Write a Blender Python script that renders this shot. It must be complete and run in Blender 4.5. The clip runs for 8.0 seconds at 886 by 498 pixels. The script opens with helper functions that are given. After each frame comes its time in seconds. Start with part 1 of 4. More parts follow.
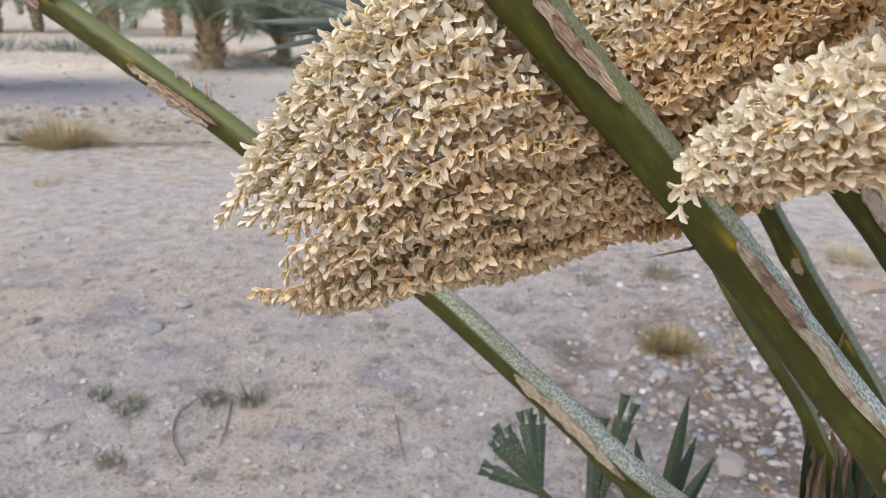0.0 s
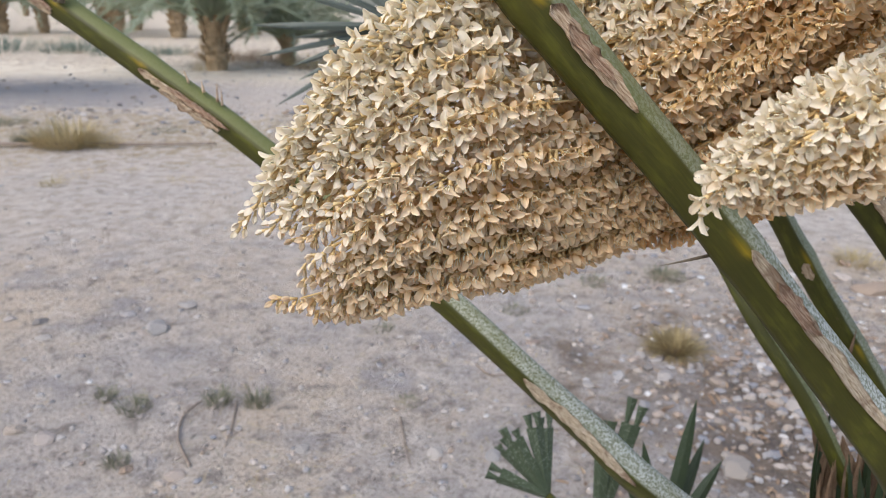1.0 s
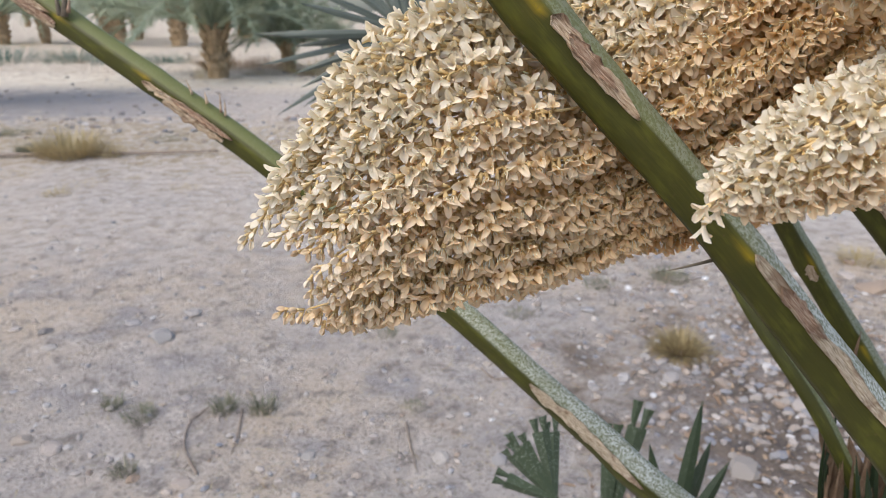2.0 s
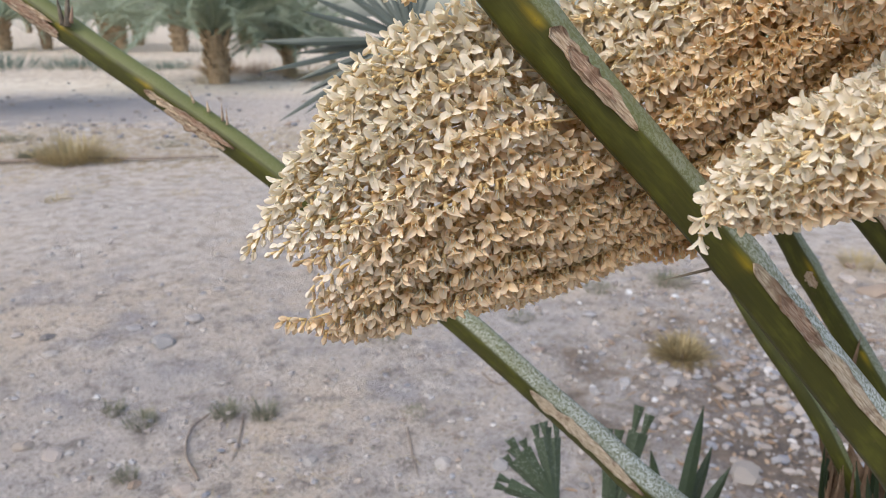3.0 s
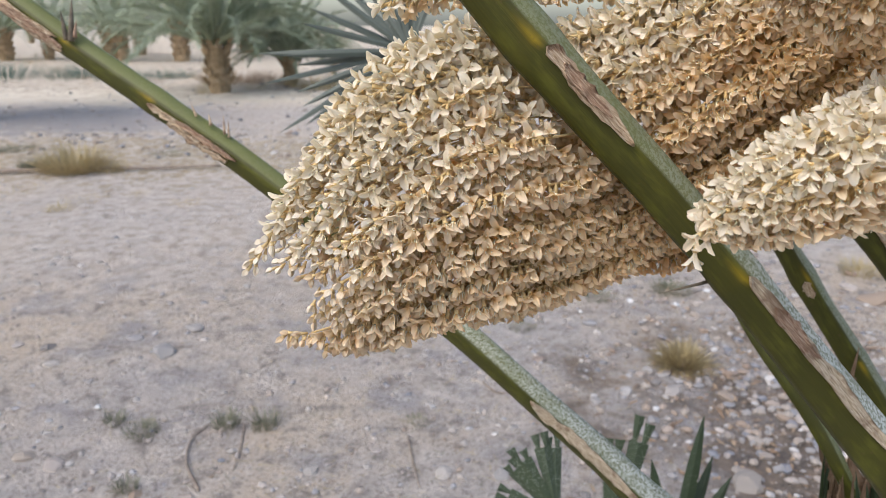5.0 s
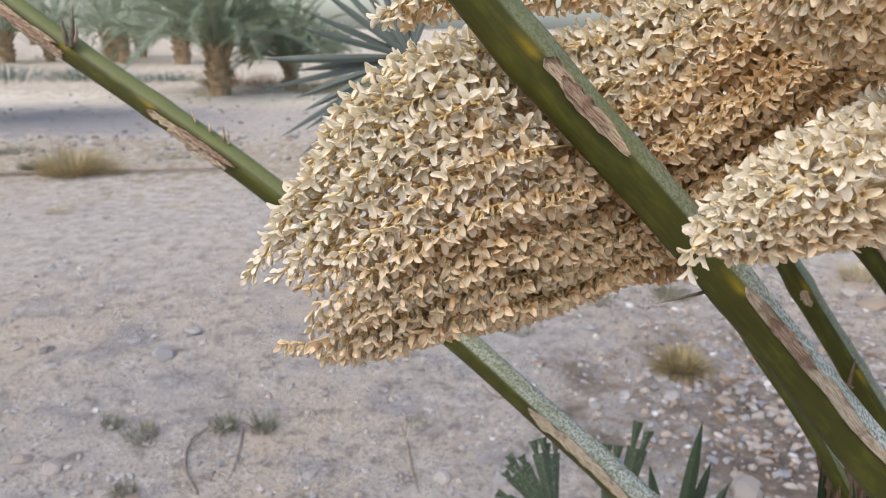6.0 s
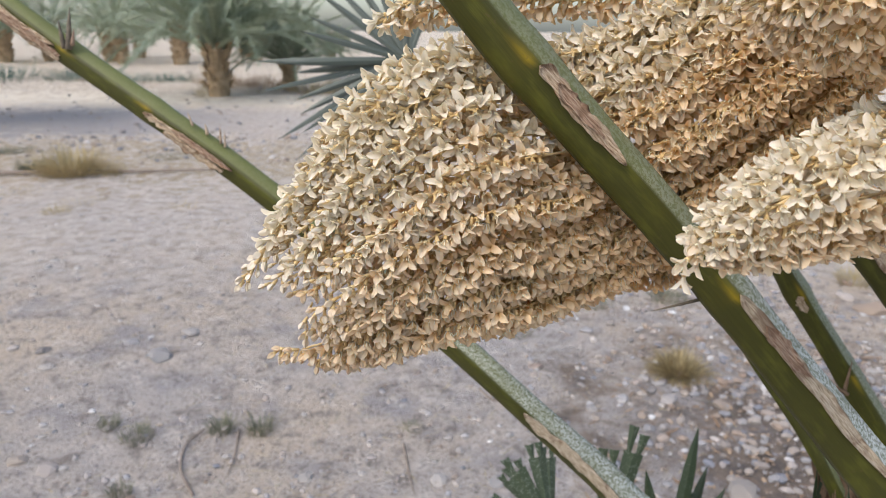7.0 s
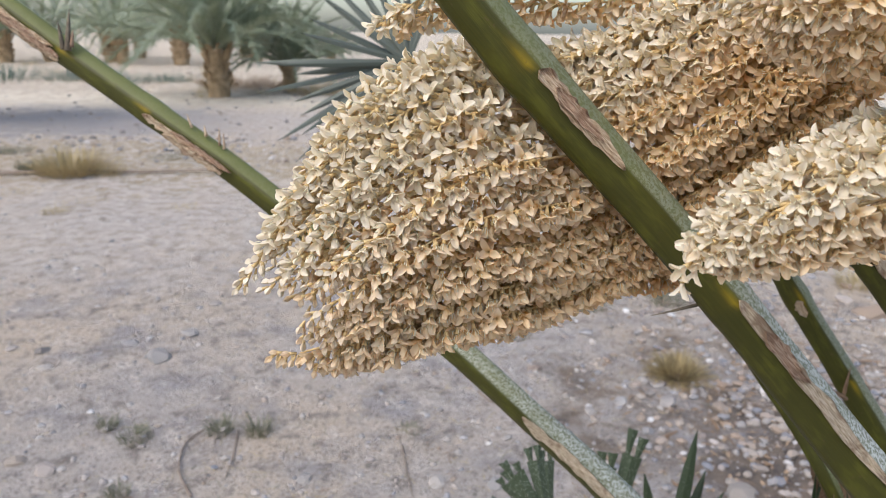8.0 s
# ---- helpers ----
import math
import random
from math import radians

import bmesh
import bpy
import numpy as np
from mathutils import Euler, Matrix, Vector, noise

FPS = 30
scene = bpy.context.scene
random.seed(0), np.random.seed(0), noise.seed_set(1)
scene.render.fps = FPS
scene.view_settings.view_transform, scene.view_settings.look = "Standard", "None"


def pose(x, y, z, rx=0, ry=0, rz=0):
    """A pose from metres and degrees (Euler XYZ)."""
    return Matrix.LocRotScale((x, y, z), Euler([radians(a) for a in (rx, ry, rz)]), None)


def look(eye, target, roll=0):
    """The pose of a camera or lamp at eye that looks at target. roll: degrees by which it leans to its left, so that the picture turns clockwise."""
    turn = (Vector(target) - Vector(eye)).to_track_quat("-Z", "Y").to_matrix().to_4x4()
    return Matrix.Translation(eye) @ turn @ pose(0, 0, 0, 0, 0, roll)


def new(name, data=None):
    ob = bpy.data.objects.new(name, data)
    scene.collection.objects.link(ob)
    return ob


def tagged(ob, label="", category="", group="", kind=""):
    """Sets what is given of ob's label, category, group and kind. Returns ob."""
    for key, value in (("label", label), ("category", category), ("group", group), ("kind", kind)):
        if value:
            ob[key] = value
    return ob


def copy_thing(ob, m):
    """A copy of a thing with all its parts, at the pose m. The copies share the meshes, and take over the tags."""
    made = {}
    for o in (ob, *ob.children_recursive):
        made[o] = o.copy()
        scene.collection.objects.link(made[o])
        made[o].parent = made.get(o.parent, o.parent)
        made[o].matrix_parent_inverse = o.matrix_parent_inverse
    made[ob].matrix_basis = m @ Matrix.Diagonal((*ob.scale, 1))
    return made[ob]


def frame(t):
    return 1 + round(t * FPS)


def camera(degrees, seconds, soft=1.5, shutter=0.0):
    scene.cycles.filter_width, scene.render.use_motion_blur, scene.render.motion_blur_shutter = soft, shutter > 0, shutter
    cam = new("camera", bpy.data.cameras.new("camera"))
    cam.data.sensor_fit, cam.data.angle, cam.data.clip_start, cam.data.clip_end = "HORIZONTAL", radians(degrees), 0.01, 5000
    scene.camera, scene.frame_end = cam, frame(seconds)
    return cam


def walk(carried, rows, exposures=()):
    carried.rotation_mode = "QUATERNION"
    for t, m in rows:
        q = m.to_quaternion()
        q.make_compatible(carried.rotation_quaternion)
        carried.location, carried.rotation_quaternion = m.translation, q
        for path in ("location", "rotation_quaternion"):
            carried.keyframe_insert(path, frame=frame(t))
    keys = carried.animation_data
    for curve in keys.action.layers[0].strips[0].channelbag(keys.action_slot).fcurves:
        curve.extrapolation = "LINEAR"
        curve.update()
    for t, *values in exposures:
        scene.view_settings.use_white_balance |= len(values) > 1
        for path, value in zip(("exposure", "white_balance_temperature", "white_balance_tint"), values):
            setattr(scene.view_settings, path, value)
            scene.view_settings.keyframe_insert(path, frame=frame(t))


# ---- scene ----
cam = camera(66.0, 8.0, soft=0.5)
ROWS = [
    (0.0, 0.0051, 0.0057, 1.2388, -0.74, -19.65, -1.21),
    (0.5, 0.0021, 0.0074, 1.2392, -0.55, -19.63, -1.14),
    (1.0, -0.0001, 0.0058, 1.2419, -0.41, -19.58, -1.18),
    (1.5, -0.0010, 0.0049, 1.2434, -0.27, -19.43, -0.67),
    (3.0, -0.0008, 0.0027, 1.2478, -0.06, -18.90, -0.09),
    (3.5, -0.0008, 0.0008, 1.2490, -0.03, -18.68, -0.13),
    (4.0, 0.0000, 0.0000, 1.2500, 0.00, -18.50, 0.00),
    (4.5, -0.0003, 0.0001, 1.2504, 0.00, -18.35, 0.08),
    (6.0, 0.0008, -0.0005, 1.2549, -0.01, -17.94, -0.15),
    (6.5, 0.0016, 0.0004, 1.2561, -0.10, -17.85, -0.33),
    (7.0, 0.0021, 0.0006, 1.2567, -0.19, -17.78, -0.48),
    (7.5, 0.0022, 0.0013, 1.2571, -0.22, -17.69, -0.59),
    (8.0, 0.0026, 0.0017, 1.2576, -0.23, -17.66, -0.70),
]
walk(cam, [(t, pose(x, y, z, 90 + pitch, 0, yaw) @ pose(0, 0, 0, 0, 0, -roll)) for t, x, y, z, yaw, pitch, roll in ROWS])
# a phone's small aperture, focused on the flowers
cam.data.dof.use_dof, cam.data.dof.focus_distance, cam.data.dof.aperture_fstop = True, 0.275, 20.0

# ---- light: bright hazy shade, broad soft sun high on the left ----
scene.view_settings.exposure = 0.70
scene.view_settings.use_white_balance, scene.view_settings.white_balance_temperature, scene.view_settings.white_balance_tint = True, 6350, 10
world = bpy.data.worlds.new("sky")
scene.world = world
world.use_nodes = True
wn = world.node_tree
sky = wn.nodes.new("ShaderNodeTexSky")
sky.sky_type, sky.sun_disc = "NISHITA", False
sky.sun_elevation, sky.sun_rotation = radians(55), radians(223)
sky.dust_density, sky.air_density, sky.ozone_density = 2.4, 1.0, 1.0
wn.links.new(sky.outputs[0], wn.nodes["Background"].inputs[0])
wn.nodes["Background"].inputs[1].default_value = 0.15
sun_data = bpy.data.lights.new("sun", "SUN")
sun_data.energy, sun_data.angle, sun_data.color = 1.08, radians(52), (1.0, 0.955, 0.89)
sun = new("sun", sun_data)
sun.matrix_world = look((-4.0, -4.3, 8.4), (0, 0, 0))


# ---- materials ----
def material(name, rough=0.7, spec=0.3):
    m = bpy.data.materials.new(name)
    m.use_nodes = True
    t = m.node_tree
    b = t.nodes["Principled BSDF"]
    b.inputs["Roughness"].default_value = rough
    b.inputs["Specular IOR Level"].default_value = spec
    return m, t, b


def node(t, kind, **values):
    n = t.nodes.new(kind)
    for key, value in values.items():
        n.inputs[key].default_value = value
    return n


def noise_of(t, where, scale, detail=4.0, rough=0.6):
    n = node(t, "ShaderNodeTexNoise", Scale=scale, Detail=detail, Roughness=rough)
    if where is not None:
        t.links.new(where, n.inputs["Vector"])
    return n.outputs[0]


def ramp(t, fac, stops):
    n = t.nodes.new("ShaderNodeValToRGB")
    e = n.color_ramp.elements
    while len(e) < len(stops):
        e.new(0.5)
    for k, (at, c) in enumerate(stops):
        e[k].position, e[k].color = at, (*c, 1)
    t.links.new(fac, n.inputs[0])
    return n.outputs[0]


def mix(t, fac, a, b, blend="MIX"):
    n = t.nodes.new("ShaderNodeMix")
    n.data_type, n.blend_type = "RGBA", blend
    for socket, value in ((n.inputs[0], fac), (n.inputs[6], a), (n.inputs[7], b)):
        if isinstance(value, tuple):
            socket.default_value = (*value, 1)
        elif isinstance(value, float):
            socket.default_value = value
        else:
            t.links.new(value, socket)
    return n.outputs[2]


def band(t, value, lo, hi, a=0.0, b=1.0):
    n = t.nodes.new("ShaderNodeMapRange")
    n.interpolation_type = "SMOOTHSTEP"
    t.links.new(value, n.inputs[0])
    for k, v in enumerate((lo, hi, a, b)):
        n.inputs[k + 1].default_value = v
    return n.outputs[0]


def maths(t, op, a, b=0.0):
    n = t.nodes.new("ShaderNodeMath")
    n.operation = op
    for socket, value in ((n.inputs[0], a), (n.inputs[1], b)):
        if isinstance(value, (int, float)):
            socket.default_value = value
        else:
            t.links.new(value, socket)
    return n.outputs[0]


def bump(t, b, height, strength, distance):
    n = node(t, "ShaderNodeBump", Strength=strength, Distance=distance)
    t.links.new(height, n.inputs["Height"])
    t.links.new(n.outputs[0], b.inputs["Normal"])


def coords(t, out="Object"):
    return t.nodes.new("ShaderNodeTexCoord").outputs[out]


def island(t):
    return t.nodes.new("ShaderNodeNewGeometry").outputs["Random Per Island"]


def attribute(t, name):
    n = t.nodes.new("ShaderNodeAttribute")
    n.attribute_name = name
    return n.outputs["Fac"]


def uv_parts(t):
    s = t.nodes.new("ShaderNodeSeparateXYZ")
    t.links.new(coords(t, "UV"), s.inputs[0])
    return s.outputs[0], s.outputs[1]


def stretched(t, where, scale):
    n = t.nodes.new("ShaderNodeMapping")
    n.inputs["Scale"].default_value = scale
    t.links.new(where, n.inputs[0])
    return n.outputs[0]


def add_translucent(t, b, colour, fac):
    out = t.nodes["Material Output"]
    tr = t.nodes.new("ShaderNodeBsdfTranslucent")
    sh = t.nodes.new("ShaderNodeMixShader")
    sh.inputs[0].default_value = fac
    t.links.new(colour, tr.inputs[0])
    t.links.new(b.outputs[0], sh.inputs[1])
    t.links.new(tr.outputs[0], sh.inputs[2])
    t.links.new(sh.outputs[0], out.inputs[0])


def make_petal():
    m, t, b = material("cream_petal", 0.5, 0.25)
    u, v = uv_parts(t)
    along = ramp(t, v, [(0.0, (0.74, 0.50, 0.20)), (0.22, (0.83, 0.655, 0.35)), (0.5, (0.91, 0.79, 0.575)), (0.8, (0.92, 0.828, 0.665)), (1.0, (0.92, 0.833, 0.69))])
    warm = mix(t, band(t, island(t), 0.5, 1.2, 0.0, 0.6), along, (0.90, 0.77, 0.56))
    # flowers are whiter towards the free end of a strand, older ones straw yellow; warm shade inside and under a
    # cluster is painted with the same tint
    age_shade = attribute(t, "age_shade")
    warm = mix(t, band(t, age_shade, 0.45, 0.0, 0.0, 0.85), warm, (0.93, 0.885, 0.765))
    warm = mix(t, band(t, age_shade, 0.0, 1.0, 0.0, 0.95), warm, mix(t, 1.0, warm, (0.98, 0.895, 0.73), "MULTIPLY"))
    warm = mix(t, band(t, age_shade, 0.9, 1.8, 0.0, 1.0), warm, mix(t, 1.0, warm, (0.92, 0.77, 0.55), "MULTIPLY"))
    fine = noise_of(t, coords(t), 900.0, 3.0)
    col = mix(t, band(t, fine, 0.55, 0.8, 0.0, 0.2), warm, (0.80, 0.67, 0.42))
    t.links.new(col, b.inputs["Base Color"])
    veins = noise_of(t, stretched(t, coords(t, "UV"), (14.0, 1.5, 1.0)), 2.0, 2.0)
    bump(t, b, veins, 0.25, 0.0004)
    through_light = mix(t, 1.0, col, (1.0, 0.89, 0.63), "MULTIPLY")
    add_translucent(t, b, through_light, 0.43)
    return m


def make_plain(name, colour, other, scale, rough=0.6, spec=0.3, depth=0.0006, translucent=0.0):
    m, t, b = material(name, rough, spec)
    big = noise_of(t, coords(t), scale, 5.0)
    small = noise_of(t, coords(t), scale * 9, 3.0)
    col = mix(t, band(t, big, 0.35, 0.68), colour, other)
    col = mix(t, band(t, small, 0.5, 0.8, 0.0, 0.45), col, tuple(c * 0.6 for c in colour))
    t.links.new(col, b.inputs["Base Color"])
    bump(t, b, small, 0.5, depth)
    if translucent:
        add_translucent(t, b, col, translucent)
    return m


def make_stalk():
    m, t, b = material("green_stalk", 0.46, 0.26)
    u, v = uv_parts(t)
    uv = coords(t, "UV")
    streak = noise_of(t, stretched(t, uv, (30.0, 12.0, 1.0)), 2.0, 4.0)
    blotch = noise_of(t, stretched(t, uv, (4.0, 22.0, 1.0)), 1.5, 3.0)
    green = mix(t, streak, (0.035, 0.035, 0.006), (0.072, 0.069, 0.011))
    green = mix(t, band(t, blotch, 0.45, 0.7, 0.0, 0.35), green, (0.150, 0.155, 0.019))
    # bluish wax on the broad upper face, rubbed off in specks
    face = maths(t, "MULTIPLY", band(t, u, 0.47, 0.53), band(t, u, 0.86, 0.78))
    specks = noise_of(t, stretched(t, coords(t), (1.0, 1.0, 1.0)), 560.0, 5.0, 0.78)
    rub = noise_of(t, stretched(t, uv, (5.0, 14.0, 1.0)), 2.0, 3.0)
    wax = maths(t, "MULTIPLY", face, band(t, rub, 0.3, 0.6, 0.55, 1.0))
    waxed = mix(t, band(t, specks, 0.44, 0.55), (0.19, 0.195, 0.13), (0.58, 0.59, 0.53))
    col = mix(t, maths(t, "MULTIPLY", face, 0.7), green, (0.155, 0.168, 0.05))
    col = mix(t, maths(t, "MULTIPLY", wax, attribute(t, "bloom")), col, waxed)
    col = mix(t, attribute(t, "ripe"), col, (0.40, 0.27, 0.012))
    dirt = noise_of(t, coords(t), 260.0, 4.0)
    col = mix(t, band(t, dirt, 0.63, 0.75, 0.0, 0.6), col, (0.10, 0.07, 0.03))
    t.links.new(col, b.inputs["Base Color"])
    bump(t, b, streak, 0.25, 0.0008)
    return m


def make_sheath(name, dark, mid, light):
    m, t, b = material(name, 0.85, 0.15)
    uv = coords(t, "UV")
    fibre = noise_of(t, stretched(t, uv, (42.0, 60.0, 1.0)), 2.0, 6.0, 0.68)
    patch = noise_of(t, coords(t), 70.0, 3.0)
    col = ramp(t, fibre, [(0.34, dark), (0.46, mid), (0.66, light)])
    col = mix(t, band(t, patch, 0.54, 0.64, 0.0, 0.6), col, (0.17, 0.095, 0.055))
    t.links.new(col, b.inputs["Base Color"])
    bump(t, b, fibre, 0.9, 0.0012)
    return m


def make_sand():
    m, t, b = material("pinkish_sand", 0.95, 0.1)
    o = coords(t)
    xyz = t.nodes.new("ShaderNodeSeparateXYZ")
    t.links.new(o, xyz.inputs[0])
    big = noise_of(t, o, 0.55, 5.0)
    mid = noise_of(t, o, 3.2, 5.0, 0.65)
    clods = noise_of(t, o, 11.0, 6.0, 0.7)
    fine = noise_of(t, o, 70.0, 5.0, 0.7)
    grain = noise_of(t, o, 190.0, 3.0, 0.75)
    col = mix(t, band(t, big, 0.35, 0.65), (0.56, 0.455, 0.345), (0.45, 0.405, 0.37))
    col = mix(t, band(t, mid, 0.45, 0.68, 0.0, 0.8), col, (0.32, 0.295, 0.29))
    col = mix(t, band(t, clods, 0.52, 0.64, 0.0, 0.85), col, (0.235, 0.20, 0.17))
    col = mix(t, band(t, clods, 0.46, 0.34, 0.0, 0.8), col, (0.66, 0.59, 0.51))
    col = mix(t, band(t, fine, 0.52, 0.64, 0.0, 0.85), col, (0.19, 0.155, 0.13))
    col = mix(t, band(t, grain, 0.55, 0.66, 0.0, 0.8), col, (0.64, 0.60, 0.54))
    sweep = maths(t, "ADD", xyz.outputs[1], maths(t, "MULTIPLY", maths(t, "SUBTRACT", big, 0.5), 5.0))
    col = mix(t, band(t, sweep, 2.4, 4.2, 0.0, 0.55), col, mix(t, band(t, clods, 0.4, 0.6), (0.67, 0.60, 0.51), (0.50, 0.41, 0.32)))
    # a track of grey gravel across, and its worn yellowish verge
    edge = maths(t, "ADD", xyz.outputs[1], maths(t, "MULTIPLY", maths(t, "SUBTRACT", mid, 0.5), 4.5))
    track = maths(t, "MULTIPLY", maths(t, "MULTIPLY", band(t, edge, 8.0, 8.6), band(t, edge, 11.4, 10.6)), band(t, maths(t, "ADD", xyz.outputs[0], maths(t, "MULTIPLY", big, 3.0)), -0.6, -3.0, 0.15, 1.0))
    col = mix(t, maths(t, "MULTIPLY", track, band(t, clods, 0.3, 0.6, 0.9, 0.45)), col, (0.27, 0.26, 0.27))
    verge = maths(t, "MULTIPLY", band(t, edge, 5.4, 6.2), band(t, edge, 8.2, 7.4))
    col = mix(t, band(t, edge, 10.8, 12.5, 0.0, 0.75), col, mix(t, band(t, mid, 0.4, 0.62), (0.80, 0.72, 0.58), (0.64, 0.54, 0.40)))
    col = mix(t, band(t, edge, 13.2, 15.0, 0.0, 0.85), col, mix(t, band(t, clods, 0.42, 0.6), mix(t, band(t, mid, 0.4, 0.6), (0.80, 0.71, 0.56), (0.66, 0.55, 0.41)), (0.30, 0.225, 0.165)))
    col = mix(t, maths(t, "MULTIPLY", verge, band(t, clods, 0.42, 0.56, 0.15, 0.9)), col, mix(t, band(t, fine, 0.42, 0.58), (0.27, 0.21, 0.135), (0.52, 0.41, 0.26)))
    # brown earth round the stony patch
    place = node(t, "ShaderNodeVectorMath")
    place.operation = "DISTANCE"
    t.links.new(o, place.inputs[0])
    place.inputs[1].default_value = (1.35, 1.75, 0.0)
    soil = band(t, maths(t, "ADD", maths(t, "ADD", place.outputs["Value"], maths(t, "MULTIPLY", maths(t, "SUBTRACT", mid, 0.5), 3.5)), maths(t, "MULTIPLY", maths(t, "SUBTRACT", clods, 0.5), 1.6)), 1.1, 0.3)
    col = mix(t, maths(t, "MULTIPLY", soil, 0.85), col, mix(t, band(t, clods, 0.4, 0.6), (0.19, 0.14, 0.10), (0.10, 0.08, 0.068)))
    col = mix(t, 1.0, col, (0.98, 0.98, 0.98), "MULTIPLY")
    t.links.new(col, b.inputs["Base Color"])
    h = maths(t, "ADD", fine, maths(t, "MULTIPLY", grain, 0.5))
    bump(t, b, maths(t, "ADD", h, maths(t, "MULTIPLY", clods, 0.8)), 0.9, 0.018)
    return m


def make_stone(name, pale):
    m, t, b = material(name, 0.85, 0.2)
    info = t.nodes.new("ShaderNodeObjectInfo").outputs["Random"]
    r = maths(t, "FRACT", maths(t, "ADD", island(t), info))
    col = ramp(t, r, [(0.0, (0.33, 0.30, 0.27)), (0.25, (0.21, 0.21, 0.225)), (0.45, (0.29, 0.21, 0.15)), (0.62, (0.36, 0.31, 0.26)), (0.8, (0.20, 0.18, 0.165)), (0.93, (0.36, 0.29, 0.235)), (1.0, (0.62, 0.60, 0.57))])
    col = mix(t, pale, col, (0.60, 0.56, 0.52))
    n = noise_of(t, coords(t), 60.0, 5.0)
    col = mix(t, band(t, n, 0.5, 0.75, 0.0, 0.5), col, (0.36, 0.29, 0.225))
    t.links.new(col, b.inputs["Base Color"])
    bump(t, b, n, 0.5, 0.004)
    return m


def make_leaf(name, a, c, translucent):
    m, t, b = material(name, 0.5, 0.3)
    r = island(t)
    n = noise_of(t, coords(t), 25.0, 4.0)
    col = mix(t, r, a, c)
    col = mix(t, band(t, n, 0.5, 0.8, 0.0, 0.5), col, tuple(0.6 * v + 0.03 for v in a))
    t.links.new(col, b.inputs["Base Color"])
    add_translucent(t, b, col, translucent)
    return m


def make_blade():
    """Stiff dark green fan leaf with pale mealy dots."""
    m, t, b = material("dark_fan_blade", 0.5, 0.3)
    n = noise_of(t, coords(t), 30.0, 4.0)
    dots = t.nodes.new("ShaderNodeTexVoronoi")
    dots.inputs["Scale"].default_value = 520.0
    t.links.new(coords(t), dots.inputs["Vector"])
    col = mix(t, n, (0.018, 0.030, 0.012), (0.042, 0.060, 0.026))
    patch = noise_of(t, coords(t), 14.0, 3.0)
    col = mix(t, maths(t, "MULTIPLY", attribute(t, "meal"), 0.45), col, (0.11, 0.14, 0.085))
    spot = maths(t, "MULTIPLY", band(t, dots.outputs["Distance"], 0.26, 0.14), band(t, patch, 0.36, 0.5))
    col = mix(t, maths(t, "MULTIPLY", spot, attribute(t, "meal")), col, (0.58, 0.60, 0.52))
    t.links.new(col, b.inputs["Base Color"])
    add_translucent(t, b, col, 0.12)
    return m


PETAL = make_petal()
STRAND = make_plain("strand_yellow_green", (0.74, 0.55, 0.27), (0.56, 0.38, 0.16), 120.0, 0.6)
STAMEN = make_plain("stamen_cream", (0.90, 0.84, 0.62), (0.82, 0.72, 0.46), 400.0, 0.6)
STALK = make_stalk()
SHEATH = make_sheath("dry_brown_sheath", (0.14, 0.08, 0.045), (0.42, 0.30, 0.19), (0.68, 0.56, 0.41))
PALE_SHEATH = make_sheath("pale_fibrous_sheath", (0.17, 0.115, 0.07), (0.42, 0.325, 0.215), (0.66, 0.55, 0.41))
INNER_SHEATH = make_sheath("reddish_inner_sheath", (0.11, 0.06, 0.036), (0.30, 0.185, 0.12), (0.54, 0.41, 0.29))
DARK_DRY = make_plain("dark_dry_bract", (0.10, 0.08, 0.055), (0.20, 0.16, 0.11), 90.0, 0.85)
SAND = make_sand()
STONE, PALE_STONE = make_stone("field_stone", 0.0), make_stone("pale_chips", 0.28)
BLADE = make_blade()
BLUE_FAN = make_leaf("blue_green_fan_blade", (0.095, 0.110, 0.088), (0.170, 0.185, 0.150), 0.15)
FROND = make_leaf("date_frond_grey_green", (0.29, 0.34, 0.22), (0.52, 0.56, 0.41), 0.38)
DATE_TRUNK = make_plain("date_trunk_fibre", (0.46, 0.335, 0.205), (0.27, 0.195, 0.115), 7.0, 0.95, 0.1, 0.03)
PALM_FIBRE = make_plain("palm_trunk_fibre", (0.16, 0.10, 0.06), (0.24, 0.16, 0.10), 60.0, 0.95, 0.1, 0.004)
STRAW = make_leaf("dry_straw", (0.62, 0.50, 0.27), (0.46, 0.37, 0.20), 0.25)
DRY_BROWN = make_leaf("brown_dry_grass", (0.42, 0.32, 0.16), (0.24, 0.19, 0.10), 0.15)
WEED = make_leaf("dusty_weed", (0.15, 0.16, 0.095), (0.29, 0.27, 0.18), 0.15)
SHRUB = make_leaf("blue_green_shrub", (0.10, 0.16, 0.12), (0.19, 0.25, 0.20), 0.2)
LITTER = make_leaf("dry_leaf_litter", (0.22, 0.14, 0.085), (0.42, 0.30, 0.19), 0.1)
TWIG = make_plain("bare_twig", (0.20, 0.15, 0.115), (0.30, 0.24, 0.19), 40.0, 0.9)


